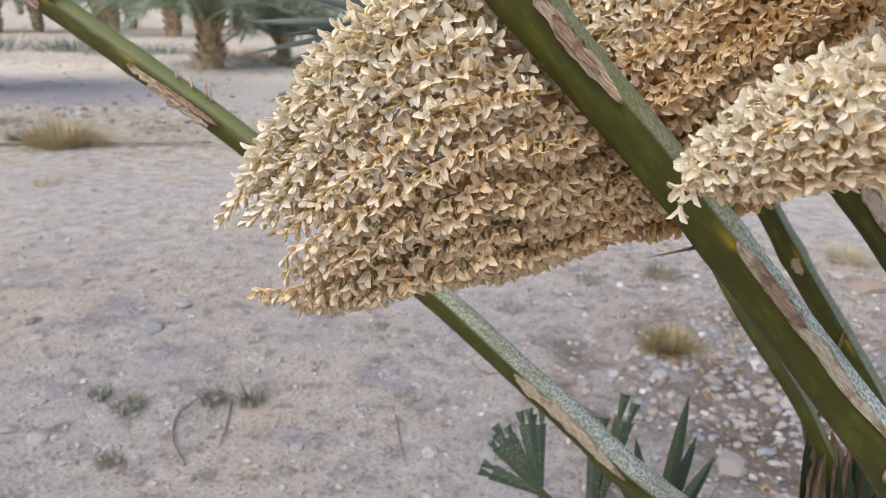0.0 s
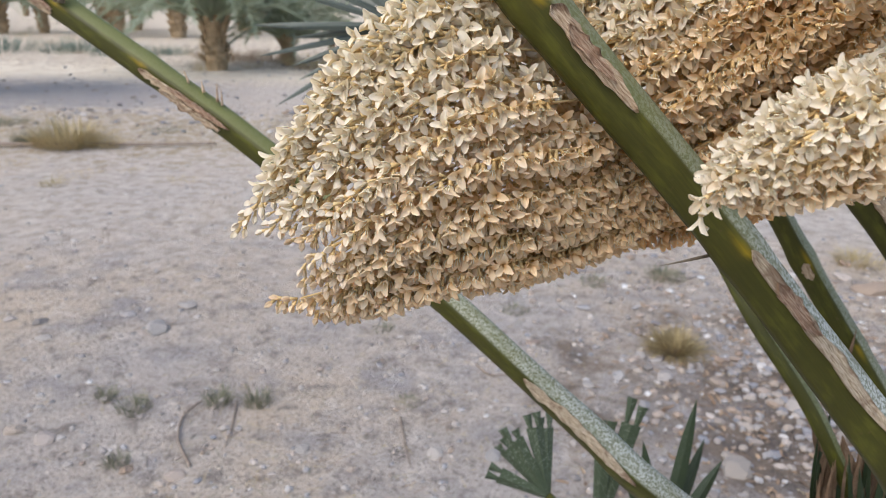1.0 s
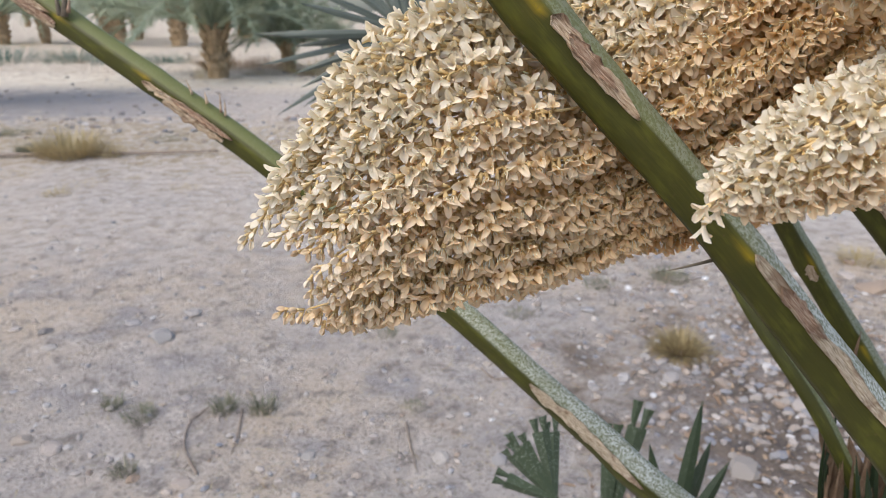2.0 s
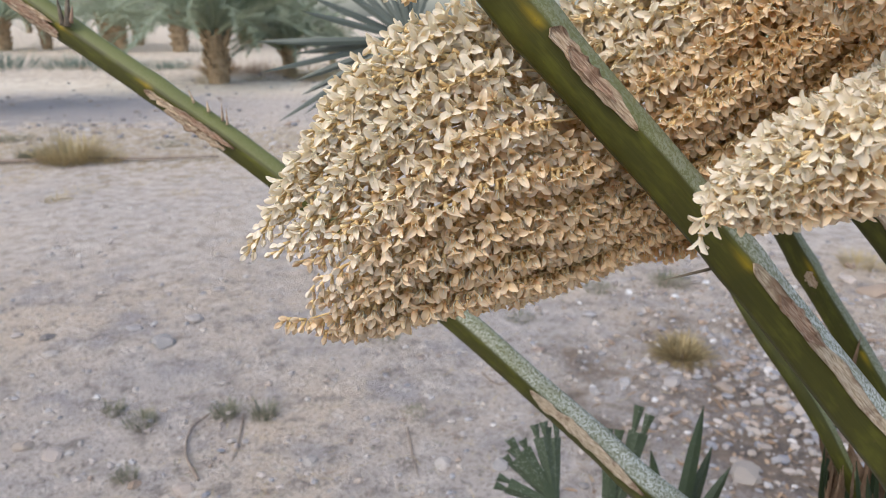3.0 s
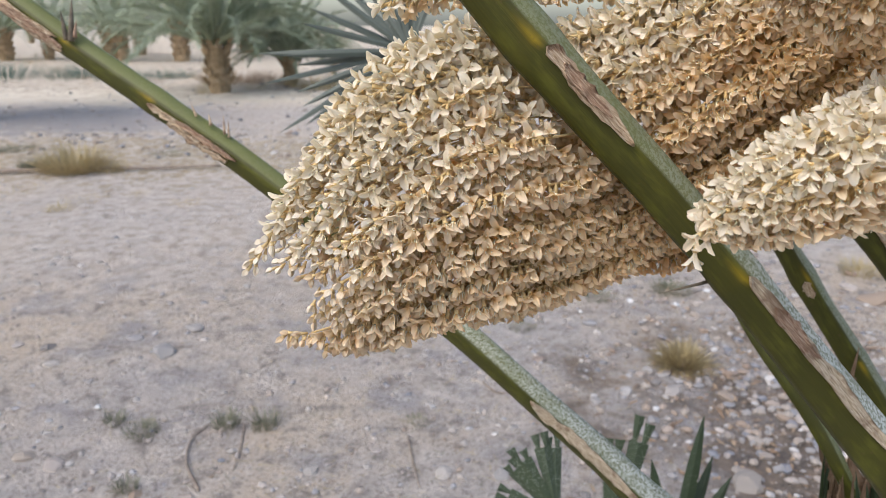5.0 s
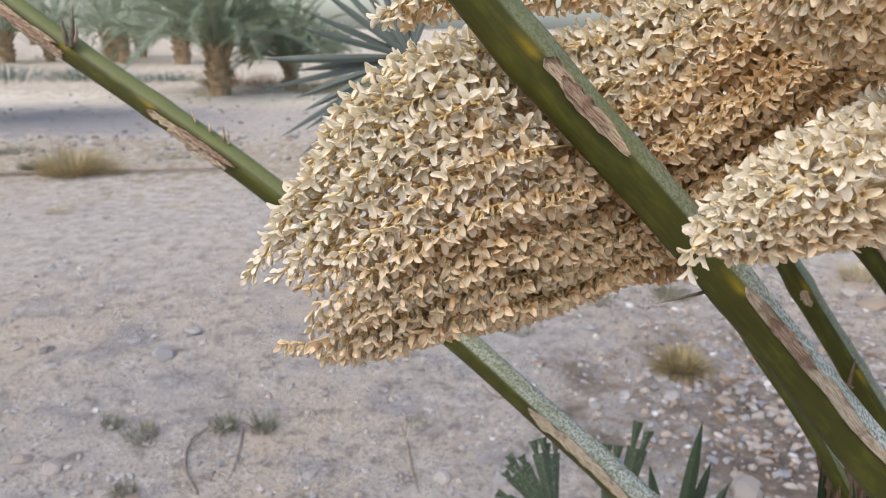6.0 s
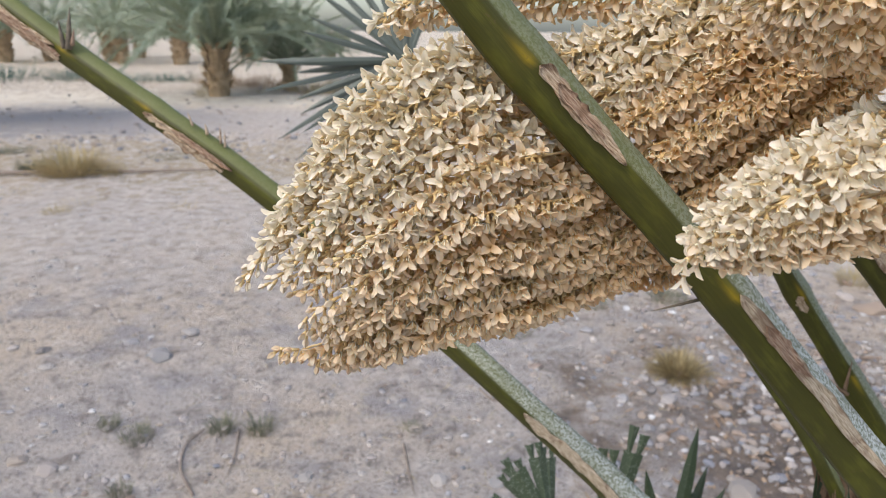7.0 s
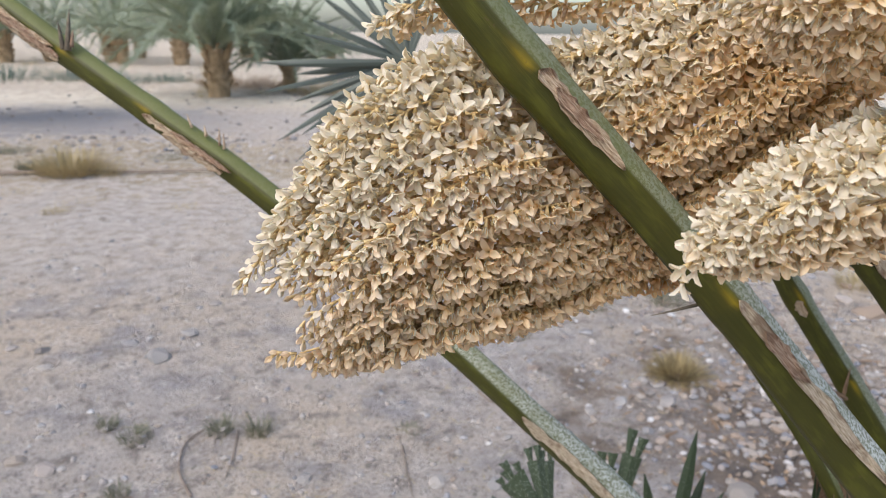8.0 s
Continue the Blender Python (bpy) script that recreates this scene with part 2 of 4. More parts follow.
# ---- mesh helpers ----
def mesh_of(name, verts, faces, mats, smooth=True, uvs=None, face_mats=None, floats=None):
    me = bpy.data.meshes.new(name)
    me.from_pydata([tuple(v) for v in verts], [], faces)
    for m in mats:
        me.materials.append(m)
    me.polygons.foreach_set("use_smooth", [smooth] * len(me.polygons))
    if face_mats is not None:
        me.polygons.foreach_set("material_index", face_mats)
    if uvs is not None:
        layer = me.uv_layers.new(name="UVMap")
        loops = np.empty(len(me.loops), dtype=np.int32)
        me.loops.foreach_get("vertex_index", loops)
        layer.data.foreach_set("uv", np.asarray(uvs, dtype=np.float32)[loops].ravel())
    for key, values in (floats or {}).items():
        me.attributes.new(key, "FLOAT", "POINT").data.foreach_set("value", np.asarray(values, dtype=np.float32))
    me.update()
    return me


def piece(name, me, parent, label=""):
    ob = new(name, me)
    ob.parent = parent
    if label:
        ob["label"] = label
    return ob


def unit(v):
    v = np.asarray(v, dtype=float)
    return v / (np.linalg.norm(v, axis=-1, keepdims=True) + 1e-12)


def spline(points, count):
    """Catmull-Rom through the points, evenly spaced."""
    p = np.asarray(points, dtype=float)
    p = np.vstack([2 * p[0] - p[1], p, 2 * p[-1] - p[-2]])
    out = []
    for k in range(1, len(p) - 2):
        a, b, c, d = p[k - 1:k + 3]
        for s in np.linspace(0, 1, 24, endpoint=False):
            out.append(0.5 * (2 * b + (c - a) * s + (2 * a - 5 * b + 4 * c - d) * s ** 2 + (3 * b - a - 3 * c + d) * s ** 3))
    out.append(p[-2])
    out = np.array(out)
    length = np.concatenate([[0], np.cumsum(np.linalg.norm(np.diff(out, axis=0), axis=1))])
    at = np.linspace(0, length[-1], count)
    return np.stack([np.interp(at, length, out[:, k]) for k in range(out.shape[1])], axis=1), at


def tube(points, radii, sides=6):
    """Verts and faces of a round tapered tube with closed ends."""
    p = np.asarray(points, dtype=float)
    t = unit(np.gradient(p, axis=0))
    ref = np.array((0.31, 0.2, 0.93))
    if abs(np.dot(t[0], ref)) > 0.9:
        ref = np.array((1.0, 0, 0.1))
    n = unit(np.cross(t, ref))
    b = np.cross(t, n)
    verts, faces = [], []
    for k in range(len(p)):
        for j in range(sides):
            a = 2 * math.pi * j / sides
            verts.append(p[k] + radii[k] * (math.cos(a) * n[k] + math.sin(a) * b[k]))
    for k in range(len(p) - 1):
        for j in range(sides):
            i = (j + 1) % sides
            faces.append((k * sides + j, k * sides + i, (k + 1) * sides + i, (k + 1) * sides + j))
    faces.append(tuple(range(sides))[::-1])
    faces.append(tuple(range((len(p) - 1) * sides, len(p) * sides)))
    return verts, faces


class Pile:
    """Gathers pieces of geometry for one mesh."""

    def __init__(self):
        self.v, self.f, self.m, self.n, self.uv = [], [], [], 0, []

    def add(self, verts, faces, mat=0, uv=None):
        self.v.extend(verts)
        self.f.extend([tuple(i + self.n for i in f) for f in faces])
        self.m.extend([mat] * len(faces))
        self.uv.extend(uv if uv is not None else [(0.5, 0.5)] * len(verts))
        self.n += len(verts)

    def mesh(self, name, mats, smooth=True):
        return mesh_of(name, self.v, self.f, mats, smooth, self.uv, self.m)


def blade(base, way, side, length, width, thick, droop=0.0, steps=4, split=0.0):
    """A pointed leaf blade, V-folded, with real thickness."""
    base, way, side = np.asarray(base, dtype=float), unit(way), unit(side)
    nrm = unit(np.cross(way, side))
    verts, faces = [], []
    for k in range(steps + 1):
        s = k / steps
        w = width * (0.55 + 0.9 * s) * (1 - s ** 3) if split == 0 else width * (0.45 + 0.75 * s)
        w = max(w, width * 0.03)
        c = base + way * length * s + np.array((0, 0, -droop * length * s * s))
        verts += [c - side * w / 2, c - nrm * (w * 0.18 + thick), c + side * w / 2, c - nrm * w * 0.18 + nrm * thick * 0.2]
    for k in range(steps):
        for j in range(4):
            i = (j + 1) % 4
            faces.append((4 * k + j, 4 * k + i, 4 * k + 4 + i, 4 * k + 4 + j))
    faces += [(3, 2, 1, 0), tuple(range(4 * steps, 4 * steps + 4))]
    return verts, faces


def ground_z(x, y):
    far = min(1.0, math.hypot(x, y - 3) / 40.0)
    z = 0.018 * noise.noise((x * 1.1, y * 1.1, 0.3)) + 0.008 * noise.noise((x * 4.0, y * 4.0, 2.0))
    z += 0.05 * math.exp(-((y - 7.3) / 0.5) ** 2) * (0.6 + noise.noise((x * 0.7, 0, 5.0)))
    z += 0.10 * math.exp(-((y - 15.5) / 2.0) ** 2) * noise.noise((x * 0.25, y * 0.3, 7.0))
    return z * (1 - far)


# ---- ground: one sheet to the horizon ----
def make_ground():
    n = 210
    q = np.linspace(-1, 1, n)
    xs = np.sinh(q * 6.2) * (700 / math.sinh(6.2))
    ys = xs + 2.6
    verts = [(x, y, ground_z(x, y)) for y in ys for x in xs]
    faces = [(j * n + i, j * n + i + 1, j * n + n + i + 1, j * n + n + i) for j in range(n - 1) for i in range(n - 1)]
    ob = new("ground", mesh_of("ground", verts, faces, [SAND]))
    return tagged(ob, "pale pinkish sandy ground with gravel and a grey track", "ground", kind="structure")


make_ground()


# ---- date palms of the grove behind ----
def frond_mesh(name, length, arch, seed, leaflets=42, broad=0.048):
    rng = random.Random(seed)
    pile = Pile()
    spine = []
    for k in range(13):
        s = k / 12
        spine.append((length * (s - 0.12 * arch * s ** 3), 0, length * (0.75 * s - arch * s * s)))
    pile.add(*tube(spine, [0.03 * (1 - 0.9 * k / 12) for k in range(13)], 5))
    p, _ = spline(spine, leaflets + 6)
    t = unit(np.gradient(p, axis=0))
    for k in range(6, leaflets + 6):
        s = k / (leaflets + 5)
        for side in (-1, 1):
            up = unit(np.cross((0, 1, 0), t[k])) * -1
            way = unit(t[k] * 0.75 + np.array((0, side, 0)) * (0.8 - 0.35 * s) + up * rng.uniform(0.05, 0.5))
            ln = length * 0.17 * math.sin(math.pi * (0.12 + 0.82 * s)) * rng.uniform(0.8, 1.1)
            pile.add(*blade(p[k], way, unit(np.cross(way, (0.1, 0.2, 1))), ln, broad, 0.002, rng.uniform(0.0, 0.25), 1))
    return pile.mesh(name, [FROND], False)


FRONDS = [frond_mesh("frond", 2.0, 0.52, 1), frond_mesh("frond", 1.9, 0.75, 2), frond_mesh("frond", 2.0, 0.84, 3), frond_mesh("frond", 1.8, 0.30, 4)]
FAR_FRONDS = [frond_mesh("frond", 2.3, a, 6 + k, 11, 0.10) for k, a in enumerate((0.52, 0.75, 0.98, 0.30))]


def date_trunk(height, seed):
    rng = random.Random(seed)
    pile = Pile()
    pts = [(0, 0, height * k / 8) for k in range(9)]
    pile.add(*tube([(0, 0, -0.1)] + pts, [0.22] + [0.17 + 0.012 * math.sin(k) for k in range(9)], 12))
    rows = max(5, int(height / 0.13))
    for r in range(rows):
        for j in range(9):
            a = 2 * math.pi * (j + 0.5 * (r % 2)) / 9 + rng.uniform(-0.12, 0.12)
            out = np.array((math.cos(a), math.sin(a), 0))
            z = height * (r + 0.3) / rows
            base = out * 0.135 + np.array((0, 0, z))
            way = unit(out * rng.uniform(0.4, 0.7) + np.array((0, 0, 1)))
            pile.add(*blade(base, way, np.cross(out, (0, 0, 1)), rng.uniform(0.14, 0.26) * (1.6 if r > rows - 3 else 1), 0.10, 0.025, 0, 2, 1.0))
    return pile.mesh("trunk", [DATE_TRUNK], False)


def date_palm(height, seed, fronds=46, kinds=FRONDS):
    rng = random.Random(seed)
    tree = new("date_palm")
    piece("trunk", date_trunk(height, seed), tree, "rough brown trunk with old frond bases")
    for k in range(fronds):
        s = k / fronds
        f = piece("frond", kinds[min(3, int((1 - s) * 3.4)) if s < 0.9 else 3], tree)
        tilt = 22 * (1 - s) - 66 * s + rng.uniform(-8, 8)
        f.matrix_basis = pose(0, 0, height + 0.05 + 0.25 * s, 0, 0, k * 137.5 + rng.uniform(-10, 10)) @ pose(0.12, 0, 0, rng.uniform(-25, 25), tilt * 0.62, 0) @ Matrix.Scale(rng.uniform(0.85, 1.1), 4)
    return tagged(tree, "date palm with grey-green fronds and rough brown trunk", "palm tree", "palms of the grove")


PALM_A, PALM_B, PALM_C = date_palm(0.72, 11, 60), date_palm(0.62, 12, 56), date_palm(1.3, 13, 38)
PALM_A.matrix_basis = pose(*(-4.330, 13.572), 0, 0, 0, 20) @ Matrix.Scale(1.15, 4)
PALM_B.matrix_basis = pose(*(-3.255, 14.985), 0, 0, 0, 75) @ Matrix.Scale(0.76, 4)
PALM_C.matrix_basis = pose(*(-2.941, 18.882), 0, 0, 0, 140) @ Matrix.Scale(0.45, 4)
PALM_D = date_palm(0.75, 14, 22, FAR_FRONDS)
PALM_D.matrix_basis = pose(-15.0, 27.0, 0)
PALM_E = date_palm(1.75, 15, 40, [FRONDS[0], FRONDS[0], FRONDS[1], FRONDS[3]])
PALM_E.matrix_basis = pose(-6.7, 9.3, 0, 0, 0, 30)
NEARER = [(-18.5, 22.5), (8.0, 17.0), (10.0, 20.5), (12.5, 15.0)]
FARTHER = [(-20.5, 31.5), (-13.2, 31.0), (-25.0, 36.0), (-17.5, 38.0), (-10.5, 38.0), (-29.0, 44.0), (-22.0, 47.0), (-14.5, 46.0), (-33.0, 36.0), (-36.0, 50.0), (-26.0, 56.0),
           (-18.0, 57.0), (-12.0, 58.0), (14.0, 31.0), (14.0, 26.0), (20.0, 36.0), (17.5, 20.0), (27.0, 44.0), (13.0, 27.0), (22.0, 50.0), (-11.5, 25.5), (-17.0, 27.5), (-9.3, 33.5), (-21.5, 41.0), (-13.0, 52.0), (-30.0, 52.0)]
for k, (x, y) in enumerate(NEARER):
    copy_thing((PALM_A, PALM_B)[k % 2], pose(x, y, 0, 0, 0, 53 * k))
for k, (x, y) in enumerate(FARTHER):
    copy_thing(PALM_D, pose(x, y, 0, 0, 0, 53 * k) @ Matrix.Scale(1.0 + 0.3 * ((k * 7) % 5) / 4, 4))
for k, (x, y) in enumerate([(-16.0, 26.0), (-12.6, 27.0), (-9.4, 25.5), (-14.0, 31.0), (-7.6, 29.0)]):
    copy_thing(PALM_D, pose(x, y, 0, 0, 0, 71 * k) @ Matrix.Scale(1.3 + 0.12 * (k % 3), 4))


# ---- the flowering palm close by ----
AWAY = np.array((0.0, 0.95, -0.31))
SECTION = [(0.08, -1.0, 0.15), (0.14, -0.92, -0.12), (0.27, -0.52, -0.42), (0.35, -0.29, -0.555), (0.385, -0.19, -0.61), (0.42, -0.09, -0.66), (0.46, 0.05, -0.70), (0.50, 0.19, -0.65), (0.62, 0.58, -0.44),
           (0.76, 0.93, -0.16), (0.80, 1.0, 0.10), (0.86, 0.76, 0.50), (0.93, 0.0, 0.70), (1.0, -0.76, 0.52)]


class Stalk:
    """A ridged stalk: rings of a three-sided rounded section swept along a curve."""

    def __init__(self, points, twist=()):
        # points: (place, half width); twist: (share of the length, degrees)
        both = [(*p, w) for p, w in points]
        sampled, self.s = spline(both, 150)
        self.p, self.w = sampled[:, :3], sampled[:, 3]
        self.t = unit(np.gradient(self.p, axis=0))
        n = unit(AWAY - self.t * (self.t @ AWAY)[:, None])
        b = np.cross(self.t, n)
        turn = np.radians(np.interp(self.s / self.s[-1], [q[0] for q in twist], [q[1] for q in twist]))[:, None] if twist else np.zeros((150, 1))
        c, s = np.cos(turn), np.sin(turn)
        self.n, self.b = n * c + b * s, b * c - n * s

    def at(self, k, u, lift=0.0):
        """The place on the skin at ring k (may be between two) and section coordinate u."""
        us = [q[0] for q in SECTION]
        x, y = np.interp(u, us, [q[1] for q in SECTION]), np.interp(u, us, [q[2] for q in SECTION])
        i = min(int(k), len(self.p) - 2)
        f = k - i
        mixv = lambda a: a[i] * (1 - f) + a[i + 1] * f
        out = mixv(self.b) * x + mixv(self.n) * y
        return mixv(self.p) + out * mixv(self.w) + unit(out) * lift

    def ring(self, place):
        return int(np.argmin(np.linalg.norm(self.p - np.asarray(place), axis=1)))

    def mesh(self, nodes=(), bloom=None):
        # nodes: (ring, sign); the stalk is yellow and swollen just past each one
        verts, faces, uvs, ripe, wax = [], [], [], [], []
        m = len(SECTION)
        rng = random.Random(5)
        for k in range(len(self.p)):
            swell = 1 + sum(0.07 * math.exp(-((self.s[k] - self.s[a]) / 0.012) ** 2) for a, _ in nodes)
            for j, (u, x, y) in enumerate(SECTION):
                wob = 1 + 0.02 * noise.noise((self.s[k] * 30, j * 0.7, 1.0))
                verts.append(self.p[k] + (self.b[k] * x + self.n[k] * y) * self.w[k] * swell * wob)
                uvs.append((u, self.s[k]))
                r = 0
                for a, sign in nodes:
                    d = (self.s[k] - self.s[a]) * sign
                    if -0.004 < d < 0.05 and u < 0.62:
                        r = max(r, math.exp(-(d / 0.009) ** 2) * (0.03 + 0.97 * math.exp(-((u - 0.42) / 0.042) ** 2)))
                ripe.append(0.6 * r)
                wax.append(float(np.interp(self.s[k] / self.s[-1], [q[0] for q in bloom], [q[1] for q in bloom])) if bloom else 0.4)
        for k in range(len(self.p) - 1):
            for j in range(m):
                i = (j + 1) % m
                faces.append((k * m + j, k * m + i, k * m + m + i, k * m + m + j))
        faces += [tuple(range(m))[::-1], tuple(range((len(self.p) - 1) * m, len(self.p) * m))]
        return mesh_of("stalk", verts, faces, [STALK], True, uvs, None, {"ripe": ripe, "bloom": wax})

    def sheath(self, k0, k1, centre, width, seed, lift=0.0007, rag=1.0, taper=(0.12, 0.25), mat=SHEATH):
        """A dried, torn, papery sheath clasping the stalk between two rings."""
        rng = random.Random(seed)
        rows, cols = max(14, int(abs(self.s[k1] - self.s[k0]) / 0.0022)), 9
        verts, uvs, faces = [], [], []
        for layer in (0, 1):
            for r in range(rows + 1):
                f = r / rows
                k = k0 + (k1 - k0) * f
                env = min(1, (f / taper[0]) ** 0.7 if f > 0 else 0.05, ((1 - f) / taper[1]) ** 0.7 if f < 1 else 0.03)
                jag = 1 + rag * (0.35 * noise.noise((f * 7, seed, 0)) + 0.22 * noise.noise((f * 23, seed, 4)))
                mid = centre + 0.035 * noise.noise((f * 3.5, seed, 9))
                lo = mid - width * env * jag * 0.55
                hi = mid + width * env * (1 + rag * 0.4 * noise.noise((f * 11, seed, 6))) * 0.45
                for c in range(cols):
                    q = c / (cols - 1)
                    u = lo + (hi - lo) * q
                    curl = (abs(q - 0.5) * 2) ** 4 * 0.0024 * (0.5 + noise.noise((f * 9, q * 2, seed)))
                    crease = 0.0009 * noise.noise((q * 8, f * 6, seed + 2.0)) + 0.0008 * noise.noise((q * 2, f * 16, seed + 5.0))
                    verts.append(self.at(k, u, (lift + crease + max(0, curl) + 0.0006) if layer == 0 else -0.0003))
                    uvs.append((u, f * abs(self.s[k1] - self.s[k0])))
        m = (rows + 1) * cols
        for r in range(rows):
            for c in range(cols - 1):
                a = r * cols + c
                faces.append((a, a + 1, a + cols + 1, a + cols))
                faces.append((m + a, m + a + cols, m + a + cols + 1, m + a + 1))
            for c, turn in ((0, 1), (cols - 1, -1)):
                a = r * cols + c
                faces.append((a, a + cols, m + a + cols, m + a)[::turn])
        for r, turn in ((0, 1), (rows, -1)):
            for c in range(cols - 1):
                a = r * cols + c
                faces.append((a, m + a, m + a + 1, a + 1)[::turn])
        return mesh_of("dry_sheath", verts, faces, [mat], True, uvs)


def thorn(name, base, way, length, radius, parent, bend=(0, 0, 0), mat=DARK_DRY, label=""):
    pts = [np.asarray(base) + unit(way) * length * s + np.asarray(bend) * s * s for s in (0, 0.25, 0.5, 0.75, 1.0)]
    v, f = tube(pts, [radius, radius * 0.85, radius * 0.65, radius * 0.4, radius * 0.08], 5)
    return piece(name, mesh_of(name, v, f, [mat]), parent, label)


CROWN = (0.4293, 0.4822, 0.7372)
PALM = tagged(new("fan_palm"), "flowering fan palm with ridged green stalks and dry sheaths", "palm")

front = Stalk([((-0.0138, 0.3004, 1.3031), 0.0112), ((0.0249, 0.3022, 1.2583), 0.0119), ((0.0675, 0.3009, 1.2132), 0.0118), ((0.1054, 0.2995, 1.1743), 0.0116), ((0.1490, 0.3005, 1.1271), 0.0118), ((0.2034, 0.3001, 1.0660), 0.0132), ((0.2486, 0.3006, 1.0139), 0.0145), ((0.3193, 0.3544, 0.9224), 0.0165), (CROWN, 0.018)], [(0, 0), (0.45, 0), (0.6, 13), (1, 15)])
n1, n2, n3 = front.ring((0.0383, 0.3002, 1.2426)), front.ring((0.1337, 0.3003, 1.1358)), front.ring((0.2311, 0.3004, 1.0289))
stalk = piece("stalk", front.mesh([(n1, -1), (n2, -1)], [(0, 0.1), (0.26, 0.3), (0.33, 0.95), (1, 1)]), PALM, "thick olive green stalk with bluish waxy face")
piece("dry_sheath", front.sheath(n1 + 1, front.ring((0.0783, 0.2991, 1.1954)), 0.46, 0.13, 3, 0.0009, 0.8, (0.05, 0.30)), stalk)
piece("dry_sheath", front.sheath(front.ring((0.0484, 0.3009, 1.2322)), front.ring((0.0686, 0.3003, 1.2083)), 0.465, 0.10, 5, 0.0016, 0.9, (0.2, 0.5), INNER_SHEATH), stalk)
piece("dry_sheath", front.sheath(n2, front.ring((0.2290, 0.2993, 1.0289)), 0.475, 0.125, 8, 0.0009, 0.8, (0.04, 0.4), PALE_SHEATH), stalk)
piece("dry_sheath", front.sheath(front.ring((0.1442, 0.3007, 1.1212)), front.ring((0.1668, 0.3002, 1.0913)), 0.47, 0.12, 14, 0.0016, 0.9, (0.2, 0.5), INNER_SHEATH), stalk)
piece("dry_sheath", front.sheath(n3, front.ring((0.2737, 0.3258, 0.9631)), 0.42, 0.30, 12), stalk)
thorn("dry_spine", (0.1248, 0.3014, 1.1359), np.subtract((0.0927, 0.2879, 1.1334), (0.1248, 0.3014, 1.1359)), 0.029, 0.0009, stalk, (0, 0, 0.0006), DARK_DRY, "thin dark dry spine")

back = Stalk([((-0.5083, 0.6970, 1.3475), 0.0115), ((-0.3896, 0.6420, 1.2778), 0.0114), ((-0.3233, 0.6223, 1.2346), 0.0116), ((-0.2384, 0.5946, 1.1834), 0.0117), ((-0.1845, 0.5782, 1.1502), 0.0117), ((-0.1386, 0.5627, 1.1195), 0.0116),
              ((-0.0042, 0.5187, 1.0243), 0.0124), ((0.0740, 0.4878, 0.9636), 0.0128), ((0.1257, 0.4688, 0.9226), 0.0140), ((0.1736, 0.4555, 0.8815), 0.0152), ((0.3061, 0.4730, 0.7726), 0.018), (CROWN, 0.018)], [(0, 0), (0.45, 0), (0.6, 16), (1, 24)])
b1, b2, b3 = back.ring((-0.3297, 0.6229, 1.2365)), back.ring((-0.2505, 0.5956, 1.1833)), back.ring((0.0740, 0.4875, 0.9579))
stalk = piece("stalk", back.mesh([(b1, 1), (b2, -1)], [(0, 0.0), (0.42, 0.05), (0.5, 0.5), (0.6, 0.6), (0.7, 0.9), (1, 1.0)]), PALM, "long arching olive green stalk")
for centre, width, seed, lift, back_off in ((0.20, 0.10, 21, 0.0012, 0), (0.29, 0.12, 26, 0.0020, 2), (0.37, 0.08, 27, 0.0010, 5)):
    piece("dry_sheath", back.sheath(back.ring((-0.4129, 0.6521, 1.2923)) - back_off, b1 - back_off // 3, centre, width, seed, lift, 1.3, (0.2, 0.12), INNER_SHEATH if seed == 26 else SHEATH), stalk)
b4 = back.ring((-0.1821, 0.5755, 1.1420))
for first, last, centre, width, seed, lift in ((b2, b4 - 5, 0.33, 0.10, 22, 0.0014), (b2 + 3, b4, 0.25, 0.09, 28, 0.0022), (b4 - 7, b4 + 1, 0.38, 0.08, 29, 0.0026)):
    piece("dry_sheath", back.sheath(first, last, centre, width, seed, lift, 1.6, (0.15, 0.35), INNER_SHEATH if seed == 29 else SHEATH), stalk)
piece("dry_sheath", back.sheath(b3 - 1, back.ring((0.1599, 0.4596, 0.8901)), 0.43, 0.17, 25, 0.0008, 1.0, (0.12, 0.25), PALE_SHEATH), stalk)
thorn("dry_bract", (-0.3187, 0.6109, 1.2386), np.subtract((-0.3176, 0.6179, 1.2687), (-0.3187, 0.6109, 1.2386)), 0.034, 0.0031, stalk, (0.001, 0, 0.001), DARK_DRY, "dark upright dry bract tip")
thorn("dry_bract", (-0.3226, 0.6113, 1.2395), np.subtract((-0.3262, 0.6145, 1.2587), (-0.3226, 0.6113, 1.2395)), 0.024, 0.0026, stalk, (0.001, 0, 0), DARK_DRY)
thorn("dry_bract", (-0.3158, 0.6119, 1.2413), np.subtract((-0.3132, 0.6127, 1.2532), (-0.3158, 0.6119, 1.2413)), 0.015, 0.0020, stalk, (0, 0, 0), INNER_SHEATH)
thorn("dry_bract", (-0.2086, 0.5823, 1.1782), np.subtract((-0.2134, 0.5859, 1.1891), (-0.2086, 0.5823, 1.1782)), 0.013, 0.0012, stalk, (0, 0, 0), SHEATH)
thorn("dry_bract", (-0.1962, 0.5799, 1.1710), np.subtract((-0.1981, 0.5826, 1.1791), (-0.1962, 0.5799, 1.1710)), 0.010, 0.0016, stalk, (0, 0, 0), SHEATH)
thorn("dry_bract", (-0.1848, 0.5775, 1.1638), np.subtract((-0.1858, 0.5826, 1.1791), (-0.1848, 0.5775, 1.1638)), 0.016, 0.0013, stalk, (0, 0, 0), SHEATH)
